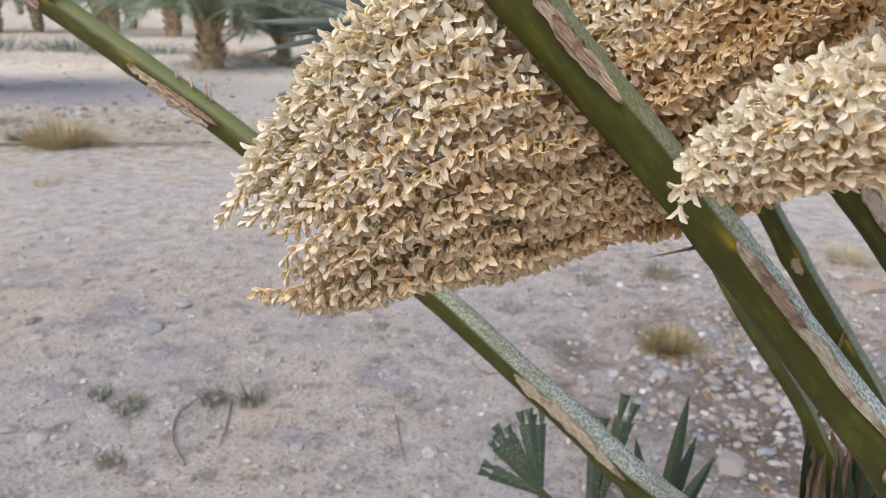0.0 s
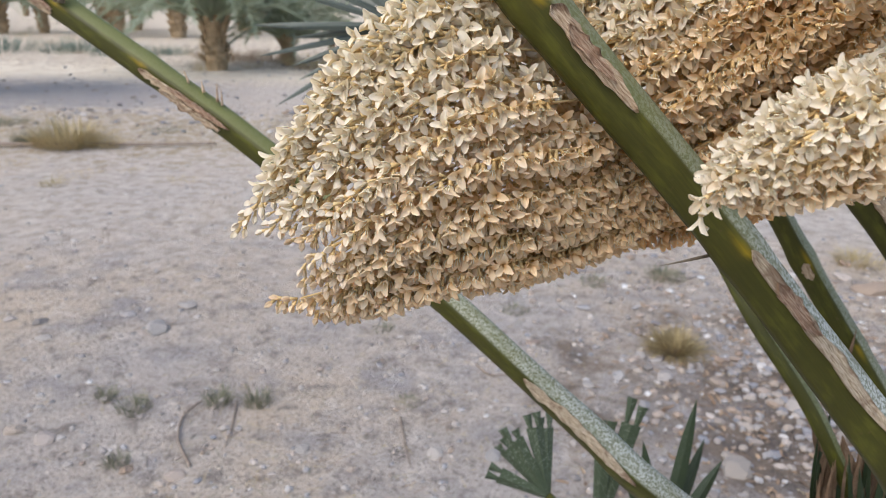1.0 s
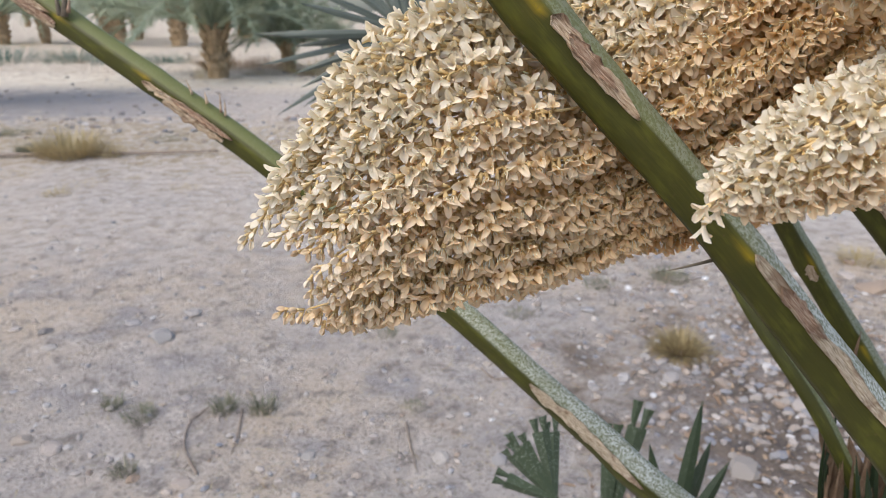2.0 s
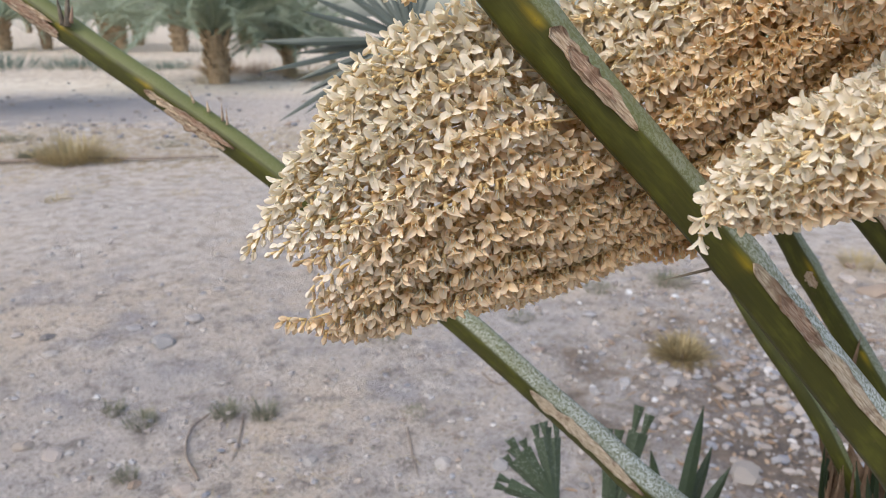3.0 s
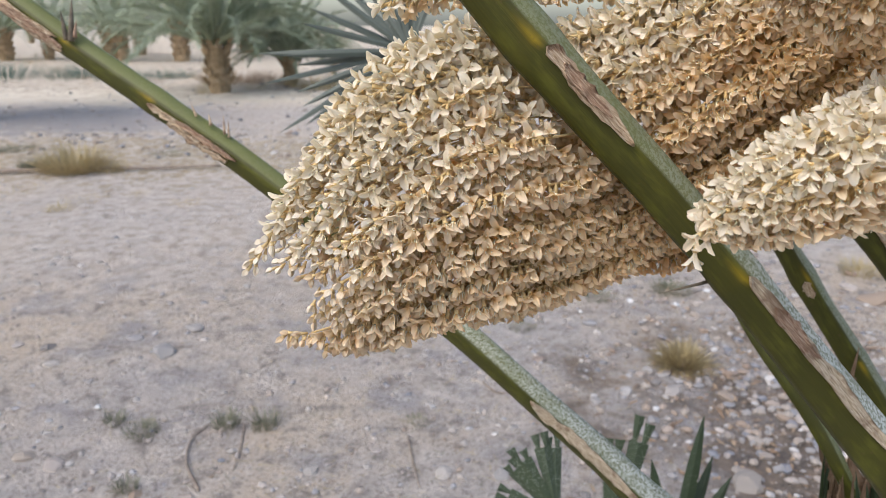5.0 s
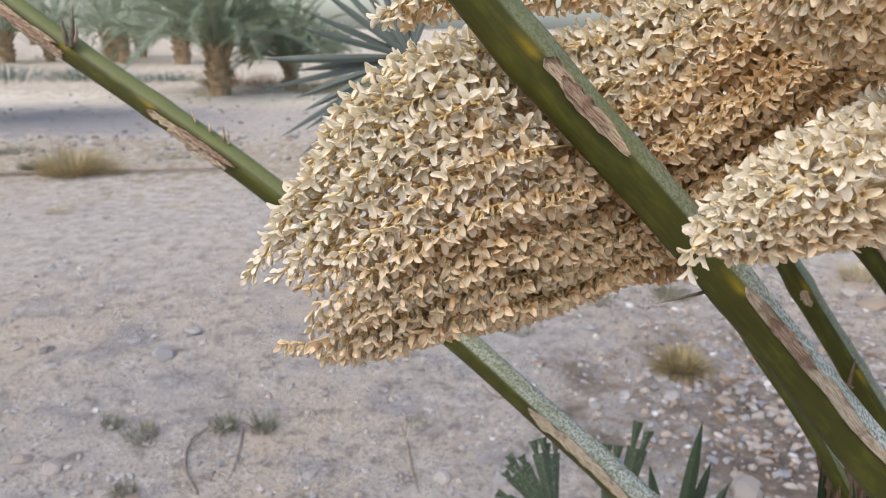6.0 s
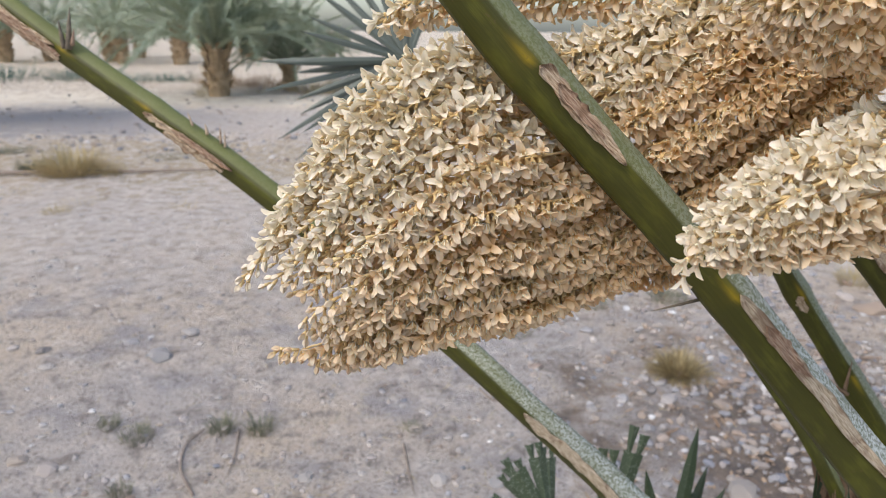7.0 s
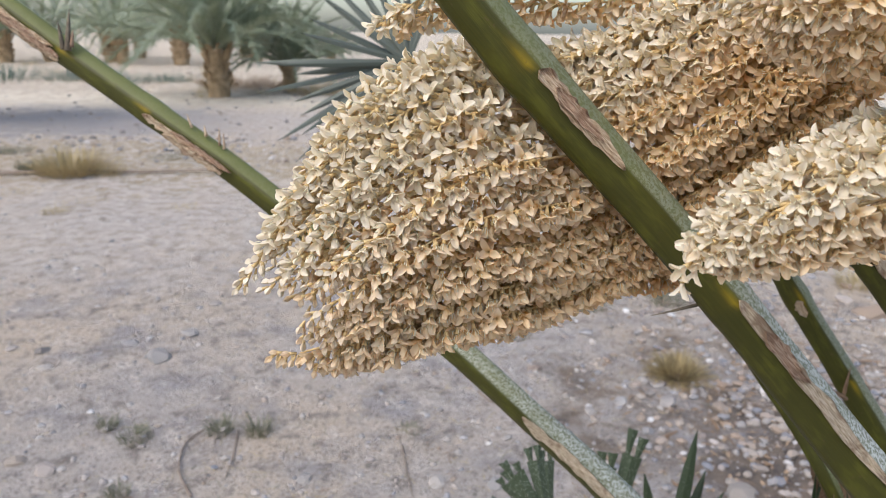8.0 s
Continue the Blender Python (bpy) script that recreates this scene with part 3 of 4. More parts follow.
thorn("dry_bract", (-0.1810, 0.5766, 1.1610), np.subtract((-0.1819, 0.5817, 1.1764), (-0.1810, 0.5766, 1.1610)), 0.014, 0.0012, stalk, (0, 0, 0), SHEATH)

thin = Stalk([((-0.0490, 1.0585, 1.2140), 0.0060), ((0.1238, 0.9188, 1.1595), 0.0070), ((0.1895, 0.7579, 1.1199), 0.0080), ((0.2455, 0.6309, 1.0556), 0.0074), ((0.2774, 0.5458, 0.9903), 0.0080), ((0.3113, 0.5016, 0.9370), 0.0078), ((0.3451, 0.4811, 0.8756), 0.0076), (CROWN, 0.014)])
leaf_stem = piece("leaf_stem", thin.mesh([], [(0, 0.2), (1, 0.2)]), PALM, "slender green leaf stem")

mid = Stalk([((0.2150, 0.4966, 1.1585), 0.0088), ((0.2656, 0.5048, 1.0885), 0.0094), ((0.2984, 0.5055, 1.0432), 0.0099), ((0.3409, 0.5018, 0.9848), 0.0108), ((0.3815, 0.4913, 0.9218), 0.0125), ((0.4183, 0.4837, 0.8362), 0.015), (CROWN, 0.016)])
m1, m2 = mid.ring((0.2827, 0.5063, 1.0613)), mid.ring((0.3368, 0.5024, 0.9865))
stalk = piece("stalk", mid.mesh([(m1, -1), (m2, 1), (m1, 1)], [(0, 0.3), (1, 0.5)]), PALM, "olive green stalk with yellow nodes")
piece("dry_sheath", mid.sheath(m1, mid.ring((0.2925, 0.5072, 1.0484)), 0.33, 0.14, 41, 0.001, 0.9), stalk)
thorn("dry_spine", (0.3289, 0.4899, 0.9809), np.subtract((0.3314, 0.4927, 0.9956), (0.3289, 0.4899, 0.9809)), 0.026, 0.0018, stalk, (0, 0, 0), PALM_FIBRE)
thorn("dry_spine", (0.3317, 0.4893, 0.9791), np.subtract((0.3223, 0.4893, 0.9853), (0.3317, 0.4893, 0.9791)), 0.015, 0.0018, stalk, (0, 0, 0), PALM_FIBRE)

right = Stalk([((0.2194, 0.4333, 1.1899), 0.010), ((0.2604, 0.4164, 1.1392), 0.0112), ((0.3023, 0.4233, 1.0970), 0.0118), ((0.3794, 0.4480, 1.0132), 0.013), ((0.4435, 0.4694, 0.8880), 0.015), (CROWN, 0.016)])
r1 = right.ring((0.2621, 0.4158, 1.1375))
stalk = piece("stalk", right.mesh([], [(0, 0.6), (1, 0.6)]), PALM, "dark olive stalk that bears the flowers")
piece("dry_sheath", right.sheath(r1, right.ring((0.3185, 0.4279, 1.0791)), 0.50, 0.26, 51), stalk)

# branches that carry the flower clusters
FORK = (0.3410, 0.4841, 1.2157)
for path in ([(0.2860, 0.4239, 1.1144), (0.3135, 0.4434, 1.1571), FORK, (0.3687, 0.5425, 1.2325)], [FORK, (0.3101, 0.3673, 1.2265), (0.2180, 0.2665, 1.2258)], [FORK, (0.3201, 0.3973, 1.2665), (0.2340, 0.2935, 1.2790)],
             [FORK, (0.3395, 0.4514, 1.2754), (0.2813, 0.4256, 1.3236)], [FORK, (0.2967, 0.4860, 1.2843), (0.2134, 0.4424, 1.3053)]):
    p, _ = spline(path, 26)
    v, f = tube(p, np.linspace(0.0075, 0.0045, 26), 8)
    piece("flower_branch", mesh_of("flower_branch", v, f, [STRAND], True, [(0.3, 0.1)] * len(v)), PALM, "yellowish branch bearing flower strands")


def fan_leaf(hub, spokes, width, parent, meal, label, split=1.0, facing=(0.0, -1.0, 0.35), mat=BLADE):
    """Stiff palm leaf: folded blades that spread from one point. spokes: (degrees from the right, length)."""
    pile = Pile()
    f = unit(facing)
    rt = unit(np.cross((0, 0, 1), -f)) * -1
    up = np.cross(f, rt)
    if up[2] < 0:
        up = -up
    if rt[0] < 0:
        rt = -rt
    rng = random.Random(len(spokes))
    for a, ln in spokes:
        a = radians(a)
        way = rt * math.cos(a) + up * math.sin(a) + f * rng.uniform(-0.12, 0.12)
        side = unit(np.cross(way, f) + f * rng.uniform(-0.5, 0.5))
        if split:
            pile.add(*blade(hub, way, side, ln * 0.8, width, 0.0005, 0.0, 6, 1.0))
            end = np.asarray(hub) + unit(way) * ln * 0.78
            for q in (-1, 1):
                pile.add(*blade(end + side * q * width * 0.28, unit(way + side * q * 0.06), side, ln * rng.uniform(0.12, 0.22), width * 0.54, 0.0005, 0.0, 2, 0.7))
        else:
            pile.add(*blade(hub, way, side, ln, width, 0.0006, 0.0, 8))
    me = pile.mesh("fan_leaf", [mat], False)
    me.attributes.new("meal", "FLOAT", "POINT").data.foreach_set("value", [meal] * len(me.vertices))
    return piece("fan_leaf", me, parent, label)


fan_leaf((-0.049, 1.0585, 1.214), [(a + 3.0 * math.sin(a * 2.3), 0.196 + 0.034 * math.sin(a * 1.7)) for a in list(range(70, 176, 11)) + list(range(178, 226, 5))], 0.0125, PALM, 0.0, "dark grey-green spread fan leaf", 0.0, (0.1, -1.0, 0.3), BLUE_FAN)
fan_leaf((0.1415, 0.7024, 0.6705), [(157, 0.083), (132, 0.100), (121, 0.106), (102, 0.110), (92, 0.104)], 0.0190, PALM, 1.0, "dark green fan leaf with pale mealy dots")
fan_leaf((0.2227, 0.7583, 0.5537), [(87, 0.188), (75, 0.212)], 0.022, PALM, 0.8, "dark green notched leaf blades with pale dots")
fan_leaf((0.3056, 0.7349, 0.5469), [(112, 0.150), (100, 0.162), (79, 0.222), (67, 0.170), (61, 0.158)], 0.021, PALM, 0.2, "dark green pointed leaf blades", 0.0)
for hub, k in (((0.1415, 0.7024, 0.6705), 0), ((0.2227, 0.7583, 0.5537), 2), ((0.3056, 0.7349, 0.5469), 1)):
    v, f = tube(spline([hub, np.add(hub, (0.10, -0.08, -0.04)), np.add(CROWN, (0.0, 0.0, -0.02))], 14)[0], [0.006] * 14, 7)
    piece("leaf_stem", mesh_of("leaf_stem", v, f, [STALK], True, [(0.3, 0.1)] * len(v)), PALM)
# narrow green blades and brown fibres in the heart of the plant
rng = random.Random(3)
hairs = Pile()
for k in range(16):
    base = np.add((0.3546, 0.4590, 0.8256), (rng.uniform(-0.03, 0.05), rng.uniform(-0.02, 0.05), rng.uniform(-0.02, 0.02)))
    v, f = blade(base, (rng.uniform(-0.3, 0.15), rng.uniform(-0.1, 0.2), 1), (1, rng.uniform(-0.6, 0.6), 0), rng.uniform(0.06, 0.11), 0.007, 0.0005, 0, 4)
    piece("young_blade", mesh_of("young_blade", v, f, [BLADE], False), PALM)
for k in range(9):
    base = np.add((0.3708, 0.4793, 0.7914), (rng.uniform(-0.02, 0.03), rng.uniform(0.0, 0.05), 0))
    hairs.add(*blade(base, (rng.uniform(-0.5, -0.12), rng.uniform(-0.05, 0.1), 1), (1, rng.uniform(-0.5, 0.5), 0), rng.uniform(0.10, 0.15), 0.022, 0.001, 0, 4))
for k in range(30):
    base = np.add((0.3410, 0.4646, 0.8264), (rng.uniform(-0.015, 0.03), rng.uniform(-0.01, 0.03), rng.uniform(-0.03, 0.0)))
    hairs.add(*blade(base, (rng.uniform(-0.25, 0.1), rng.uniform(-0.1, 0.2), 1), (1, rng.uniform(-0.6, 0.6), 0), rng.uniform(0.05, 0.10), 0.006, 0.0005, 0, 3))
piece("fibre_tuft", hairs.mesh("fibre_tuft", [PALM_FIBRE], False), PALM, "reddish brown dry fibres")
# the trunk below
pile = Pile()
cx, cy, cz = CROWN
pile.add(*tube([(cx, cy, -0.05), (cx, cy, 0.2), (cx, cy, 0.5), (cx, cy, cz - 0.03), (cx, cy, cz + 0.02)], [0.09, 0.085, 0.075, 0.06, 0.02], 14))
for r in range(9):
    for j in range(8):
        a = 2 * math.pi * (j + 0.5 * (r % 2)) / 8
        out = np.array((math.cos(a), math.sin(a), 0))
        pile.add(*blade(out * 0.06 + np.array((cx, cy, 0.02 + 0.072 * r)), out * 0.45 + np.array((0, 0, 1.0)), np.cross(out, (0, 0, 1)), 0.11, 0.05, 0.008, 0, 2, 1.0))
piece("trunk", pile.mesh("trunk", [PALM_FIBRE], False), PALM, "short brown fibrous trunk")


# ---- flower clusters ----
def petal(length, width, lean0, lean1, turn, cup, na=6, nb=4):
    """A thick spoon-shaped petal: a hollow front skin and a fuller back skin that meet at the rim."""
    profile = {6: (0.34, 0.66, 0.98, 0.95, 0.56, 0.12), 4: (0.38, 0.85, 0.92, 0.22)}[na]
    steps = {6: (0.0, 0.22, 0.46, 0.72, 0.92, 1.0), 4: (0.0, 0.34, 0.74, 1.0)}[na]
    verts, uvs, faces = [], [], []
    c, d = math.cos(turn), math.sin(turn)
    for layer in (0, 1):
        x = z = 0.0
        for k in range(na):
            s = steps[k]
            a = radians(lean0 + (lean1 - lean0) * s ** 0.8)
            w = width * profile[k]
            for j in range(nb):
                q = j / (nb - 1) * 2 - 1
                rim = j in (0, nb - 1) or k in (0, na - 1)
                lift = cup * w * q * q - (0.0 if rim else 0.0004 * layer)
                px, pz, py = x - math.cos(a) * lift, z + math.sin(a) * lift, q * w / 2
                verts.append((px * c - py * d, px * d + py * c, pz))
                uvs.append((j / (nb - 1), s))
            if k < na - 1:
                x += math.sin(a) * length * (steps[k + 1] - s)
                z += math.cos(a) * length * (steps[k + 1] - s)
        for k in range(na - 1):
            for j in range(nb - 1):
                i = layer * na * nb + k * nb + j
                faces.append((i, i + nb, i + nb + 1, i + 1)[::1 - 2 * layer])
    return verts, faces, uvs


def flower_template(kind, seed, simple=False):
    rng = random.Random(seed)
    pile = Pile()
    size = (4, 3) if simple else (6, 4)
    pile.add(*tube([(0, 0, -0.0034), (0, 0, -0.0008), (0, 0, 0.0008)], [0.0007, 0.0010, 0.0013], 4 if simple else 6), 1)
    for k in range(3):
        turn = 2 * math.pi * k / 3 + rng.uniform(-0.25, 0.25)
        if kind == "open":
            v, f, u = petal(rng.uniform(0.0080, 0.0095), rng.uniform(0.0031, 0.0039), rng.uniform(10, 28), rng.uniform(46, 92), turn, rng.uniform(0.22, 0.38), *size)
        elif kind == "half":
            v, f, u = petal(rng.uniform(0.0074, 0.0088), rng.uniform(0.0034, 0.0040), rng.uniform(12, 26), rng.uniform(30, 62), turn, rng.uniform(0.25, 0.38), *size)
        else:
            v, f, u = petal(0.0062, 0.0038, 26, rng.uniform(-36, -26), turn, 0.45, *size)
            u = [(a, 0.4 + 0.6 * q) for a, q in u]
        pile.add(v, f, 0, u)
    if kind != "bud" and not simple:
        for k in range(6):
            a = k * math.pi / 3 + rng.uniform(-0.3, 0.3)
            o = np.array((math.cos(a), math.sin(a), 0))
            r = rng.uniform(0.0016, 0.0026)
            pts = [o * 0.0007 + (0, 0, 0.0008), o * r + (0, 0, 0.0032), o * r * rng.uniform(0.5, 1.2) + (0, 0, rng.uniform(0.0044, 0.0058))]
            pile.add(*tube(pts, [0.00030, 0.00026, 0.00034], 3), 2)
    return pile


KINDS = ["open", "open", "open", "open", "open", "half", "half", "bud", "bud"]
TEMPLATES = [flower_template(k, 40 + i) for i, k in enumerate(KINDS)]
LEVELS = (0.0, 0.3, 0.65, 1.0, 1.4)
FLOWER_MESHES = [[mesh_of("flower", p.v, p.f, [PETAL, STRAND, STAMEN], True, p.uv, p.m, {"age_shade": [a] * len(p.v)}) for a in LEVELS] for p in TEMPLATES]
ARRAYS = [(np.array(p.v), p.f, p.m, np.array(p.uv)) for p in TEMPLATES + [flower_template(k, 40 + i, True) for i, k in enumerate(KINDS)]]


def frame_of(axis, spin):
    z = unit(axis)
    x = unit(np.cross((0.3, 0.9, 0.2), z))
    y = np.cross(z, x)
    c, s = math.cos(spin), math.sin(spin)
    return np.stack([x * c + y * s, y * c - x * s, z], axis=1)


def joined_flowers(name, items):
    """One mesh from many placed flowers."""
    vs, fs, ms, us, age_shades, n = [], [], [], [], [], 0
    for kind, rot, at, size, age_shade in items:
        v, f, m, u = ARRAYS[kind]
        vs.append(v * size @ rot.T + at)
        fs.extend([tuple(i + n for i in q) for q in f])
        ms.extend(m)
        us.append(u)
        age_shades.extend([age_shade] * len(v))
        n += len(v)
    me = mesh_of(name, np.concatenate(vs), fs, [PETAL, STRAND, STAMEN], True, np.concatenate(us), ms, {"age_shade": age_shades})
    return me


def flower_cluster(label, axis, shells, seed, size, tips, picked, spacing=0.0021, sag=0.0, trim=-0.45, bare=0.0, old=0.6, young_end=0.0, buds=1.0):
    """Strands set thick with flowers, gathered at one end. axis: (place, half height, half depth) from the gathered end to the free end."""
    rng = random.Random(seed)
    ctrl, _ = spline([(*p, a, b) for p, a, b in axis], 120)
    t = unit(np.gradient(ctrl[:, :3], axis=0))
    n1 = unit(np.cross(t, AWAY))
    n1 = np.where((n1[:, 2] > 0)[:, None], n1, -n1)
    n2 = unit(AWAY - t * (t @ AWAY)[:, None])
    thing = tagged(new("flower_cluster"), label, "flowers")
    rest, singles = [], []
    for rho, count, phase in shells:
        for i in range(count):
            own = random.Random(1000 * seed + 37 * i + int(100 * rho))
            th = 2 * math.pi * (i + phase + own.uniform(-0.15, 0.15)) / count
            end = tips[0] + (tips[1] - tips[0]) * own.random()
            end += 0.02 * (1 - rho) + (0.05 * own.random() if rho > 0.9 and i % 3 == 0 else 0.0)
            start = own.uniform(0.0, 0.02)
            rr = rho * (1.0 + (0.05 if i % 2 else -0.05) + own.uniform(-0.06, 0.05))
            wob = own.uniform(0, 50)
            m = 40
            pts = []
            for k in range(m):
                s = start + (end - start) * k / (m - 1)
                j = min(s, 1.0) * 119
                a = int(min(j, 118))
                f = j - a
                c = ctrl[a] * (1 - f) + ctrl[a + 1] * f
                c = c[:3] + (t[-1] * 0.2 + np.array((0, 0, -0.12))) * max(0, s - 1.0)
                hv, hd = (ctrl[a] * (1 - f) + ctrl[a + 1] * f)[3:5]
                tt = th + 0.07 * math.sin(s * 5 + wob)
                q = c + n1[a] * hv * rr * math.cos(tt) + n2[a] * hd * rr * math.sin(tt)
                q = q + 0.0022 * np.array(noise.noise_vector((s * 5 + wob, i * 0.37, rho * 3)))
                q[2] -= sag * max(0.0, s - 0.7) ** 2
                pts.append(q)
            pts = np.array(pts)
            seg = np.concatenate([[0], np.cumsum(np.linalg.norm(np.diff(pts, axis=0), axis=1))])
            v, f = tube(pts[::2], np.linspace(0.0010, 0.0005, len(pts[::2])), 6)
            strand = piece("flower_strand", mesh_of("flower_strand", v, f, [STRAND], True, [(0.5, 0.5)] * len(v)), thing)
            tangent = unit(np.gradient(pts, axis=0))
            d, g = 0.006 + bare * seg[-1], rng.uniform(0, 6)
            centre = np.stack([np.interp(np.linspace(0, 1, m) * (end - start) + start, np.linspace(0, 1, 120), ctrl[:, q]) for q in range(3)], axis=1)
            while d < seg[-1] + 0.0005:
                f = d / seg[-1]
                at = np.array([np.interp(d, seg, pts[:, q]) for q in range(3)])
                k = min(int(f * (m - 1)), m - 1)
                ta = tangent[k]
                bx = unit(np.cross(ta, (0.2, 0.3, 0.93)))
                by = np.cross(ta, bx)
                g += 2.39996 + rng.uniform(-0.25, 0.25)
                radial = bx * math.cos(g) + by * math.sin(g)
                outward = unit(at - centre[k])
                axis_ = radial + ta * rng.uniform(0.35, 0.75) + outward * 0.25 + np.array((0, 0, -0.72)) + np.array([rng.uniform(-0.16, 0.16) for _ in range(3)])
                young = buds * max(0.0, (f - 0.89) / 0.11)
                sz = size * rng.uniform(0.88, 1.14) * (1.08 - 0.10 * f - 0.12 * max(0.0, (f - 0.6) / 0.4) - 0.22 * young ** 1.5)
                pool = (0, 1, 2, 3, 4, 5, 6) if young < 0.2 else (4, 5, 6, 6) if young < 0.5 else (6, 7, 8) if young < 0.75 else (7, 8)
                clear = np.min(np.linalg.norm(front.p - at, axis=1)) > 0.021
                if clear and (radial @ outward > trim or (rho > 0.9 and math.sin(th) < 0.35 and radial @ AWAY < -0.25)):
                    # shade put into the tint: whiter on top, tanner underneath and on inner strands
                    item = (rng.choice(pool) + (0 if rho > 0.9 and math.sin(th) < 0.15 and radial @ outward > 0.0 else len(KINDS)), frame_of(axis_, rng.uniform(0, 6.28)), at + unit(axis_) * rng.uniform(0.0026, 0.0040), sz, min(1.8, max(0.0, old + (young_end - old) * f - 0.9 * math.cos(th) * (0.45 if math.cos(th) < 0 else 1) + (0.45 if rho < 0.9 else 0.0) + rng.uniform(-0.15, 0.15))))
                    shown = rho > 0.9 and math.sin(th) < picked[0] and picked[1] < f < picked[2] and radial @ outward > 0.1
                    (singles if shown else rest).append((*item, strand) if shown else item)
                d += spacing * (1 if rho > 0.9 and math.sin(th) < 0.35 else 1.3 if rho > 0.7 and math.sin(th) < 0.2 else 2.0 if math.sin(th) < 0.65 else 4.0) * (1 - 0.5 * min(1.0, young)) * rng.uniform(0.8, 1.2)
    rng.shuffle(singles)
    for kind, rot, at, sz, age_shade, strand in singles[:290]:
        ob = piece("flower", FLOWER_MESHES[kind][int(np.argmin(np.abs(np.subtract(LEVELS, age_shade))))], strand)
        ob.matrix_basis = Matrix.Translation(at) @ Matrix(rot.tolist()).to_4x4() @ Matrix.Scale(sz, 4)
    rest += [q[:5] for q in singles[290:]]
    tagged(piece("flower_mass", joined_flowers("flower_mass", rest), thing), kind="stuff")
    return thing


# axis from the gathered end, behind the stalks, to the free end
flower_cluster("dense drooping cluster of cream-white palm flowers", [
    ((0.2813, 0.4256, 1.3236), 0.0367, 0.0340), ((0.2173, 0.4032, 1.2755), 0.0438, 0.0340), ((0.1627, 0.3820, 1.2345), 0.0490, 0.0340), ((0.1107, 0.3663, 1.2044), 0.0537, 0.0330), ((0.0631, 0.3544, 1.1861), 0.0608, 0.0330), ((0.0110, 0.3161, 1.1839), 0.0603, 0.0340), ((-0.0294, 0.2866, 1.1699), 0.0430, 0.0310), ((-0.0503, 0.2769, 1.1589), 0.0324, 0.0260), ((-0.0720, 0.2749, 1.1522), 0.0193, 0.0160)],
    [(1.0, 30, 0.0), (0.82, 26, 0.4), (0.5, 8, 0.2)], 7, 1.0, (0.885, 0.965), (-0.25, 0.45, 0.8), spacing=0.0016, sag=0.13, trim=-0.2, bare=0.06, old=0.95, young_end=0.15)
flower_cluster("smaller whitish flower cluster hanging in front of a stalk", [
    ((0.2133, 0.2635, 1.2255), 0.0226, 0.0180), ((0.1567, 0.2290, 1.2152), 0.0183, 0.0170), ((0.1195, 0.2101, 1.2084), 0.0142, 0.0145), ((0.0978, 0.2009, 1.2023), 0.0089, 0.0090), ((0.0808, 0.1969, 1.1958), 0.0024, 0.0025)],
    [(1.0, 9, 0.0), (0.4, 4, 0.3)], 19, 0.80, (0.92, 1.0), (0.1, 0.2, 0.95), spacing=0.0012, trim=-0.25, old=0.3, buds=0.1)
flower_cluster("pale cream bunch of large open palm flowers", [
    ((0.2295, 0.2963, 1.2957), 0.0403, 0.0260), ((0.1665, 0.2573, 1.2813), 0.0334, 0.0240), ((0.1329, 0.2410, 1.2758), 0.0259, 0.0210), ((0.1132, 0.2337, 1.2724), 0.0173, 0.0140), ((0.0993, 0.2315, 1.2687), 0.0064, 0.0050)],
    [(1.0, 14, 0.0), (0.45, 7, 0.3)], 31, 0.86, (0.90, 1.0), (0.1, 0.2, 0.95), spacing=0.0015, trim=-0.25, old=0.45, young_end=0.2)
flower_cluster("loose upper branch of cream-white palm flowers", [
    ((0.2149, 0.4425, 1.3132), 0.0134, 0.0140), ((0.1094, 0.3914, 1.2865), 0.0102, 0.0120), ((0.0319, 0.3592, 1.2766), 0.0055, 0.0070), ((-0.0040, 0.3492, 1.2711), 0.0033, 0.0040), ((-0.0296, 0.3433, 1.2589), 0.0011, 0.0012)],
    [(1.0, 2, 0.0)], 23, 1.05, (0.95, 1.0), (0.1, 0.5, 0.95), trim=-2.0, old=0.25, buds=0.0)
flower_cluster("lower strands of tan cream palm flowers", [
    ((0.2408, 0.3980, 1.1887), 0.0199, 0.0220), ((0.1738, 0.3797, 1.1636), 0.0213, 0.0240), ((0.1208, 0.3602, 1.1520), 0.0205, 0.0220), ((0.0705, 0.3381, 1.1508), 0.0153, 0.0180), ((0.0307, 0.3159, 1.1507), 0.0100, 0.0120)],
    [(1.0, 9, 0.0), (0.5, 5, 0.3)], 37, 1.0, (0.66, 0.80), (0.1, 0.5, 0.95), spacing=0.0015, old=1.2, young_end=0.9)


# ---- stones, gravel, dry plants ----
def stone_mesh(seed, flat):
    bm = bmesh.new()
    bmesh.ops.create_icosphere(bm, subdivisions=2, radius=0.5)
    off = Vector((seed * 3.1, 0, seed))
    for v in bm.verts:
        k = 1 + 0.55 * noise.noise(v.co * 1.7 + off) + 0.2 * noise.noise(v.co * 4.5 + off)
        v.co = Vector((v.co.x * k * 1.25, v.co.y * k, v.co.z * k * flat))
    me = bpy.data.meshes.new("stone")
    bm.to_mesh(me)
    bm.free()
    me.materials.append(PALE_STONE if seed % 2 else STONE)
    me.polygons.foreach_set("use_smooth", [False] * len(me.polygons))
    return me


STONES = [stone_mesh(k, f) for k, f in enumerate((0.55, 0.45, 0.65, 0.4))]


def stone(x, y, size, k, turn):
    ob = new("stone", STONES[k % 4])
    ob.matrix_basis = pose(x, y, ground_z(x, y) + 0.04 * size, 0, 0, turn) @ Matrix.Scale(size, 4)
    return tagged(ob, "pale weathered field stone lying on sand", "stone", "stones on the ground")


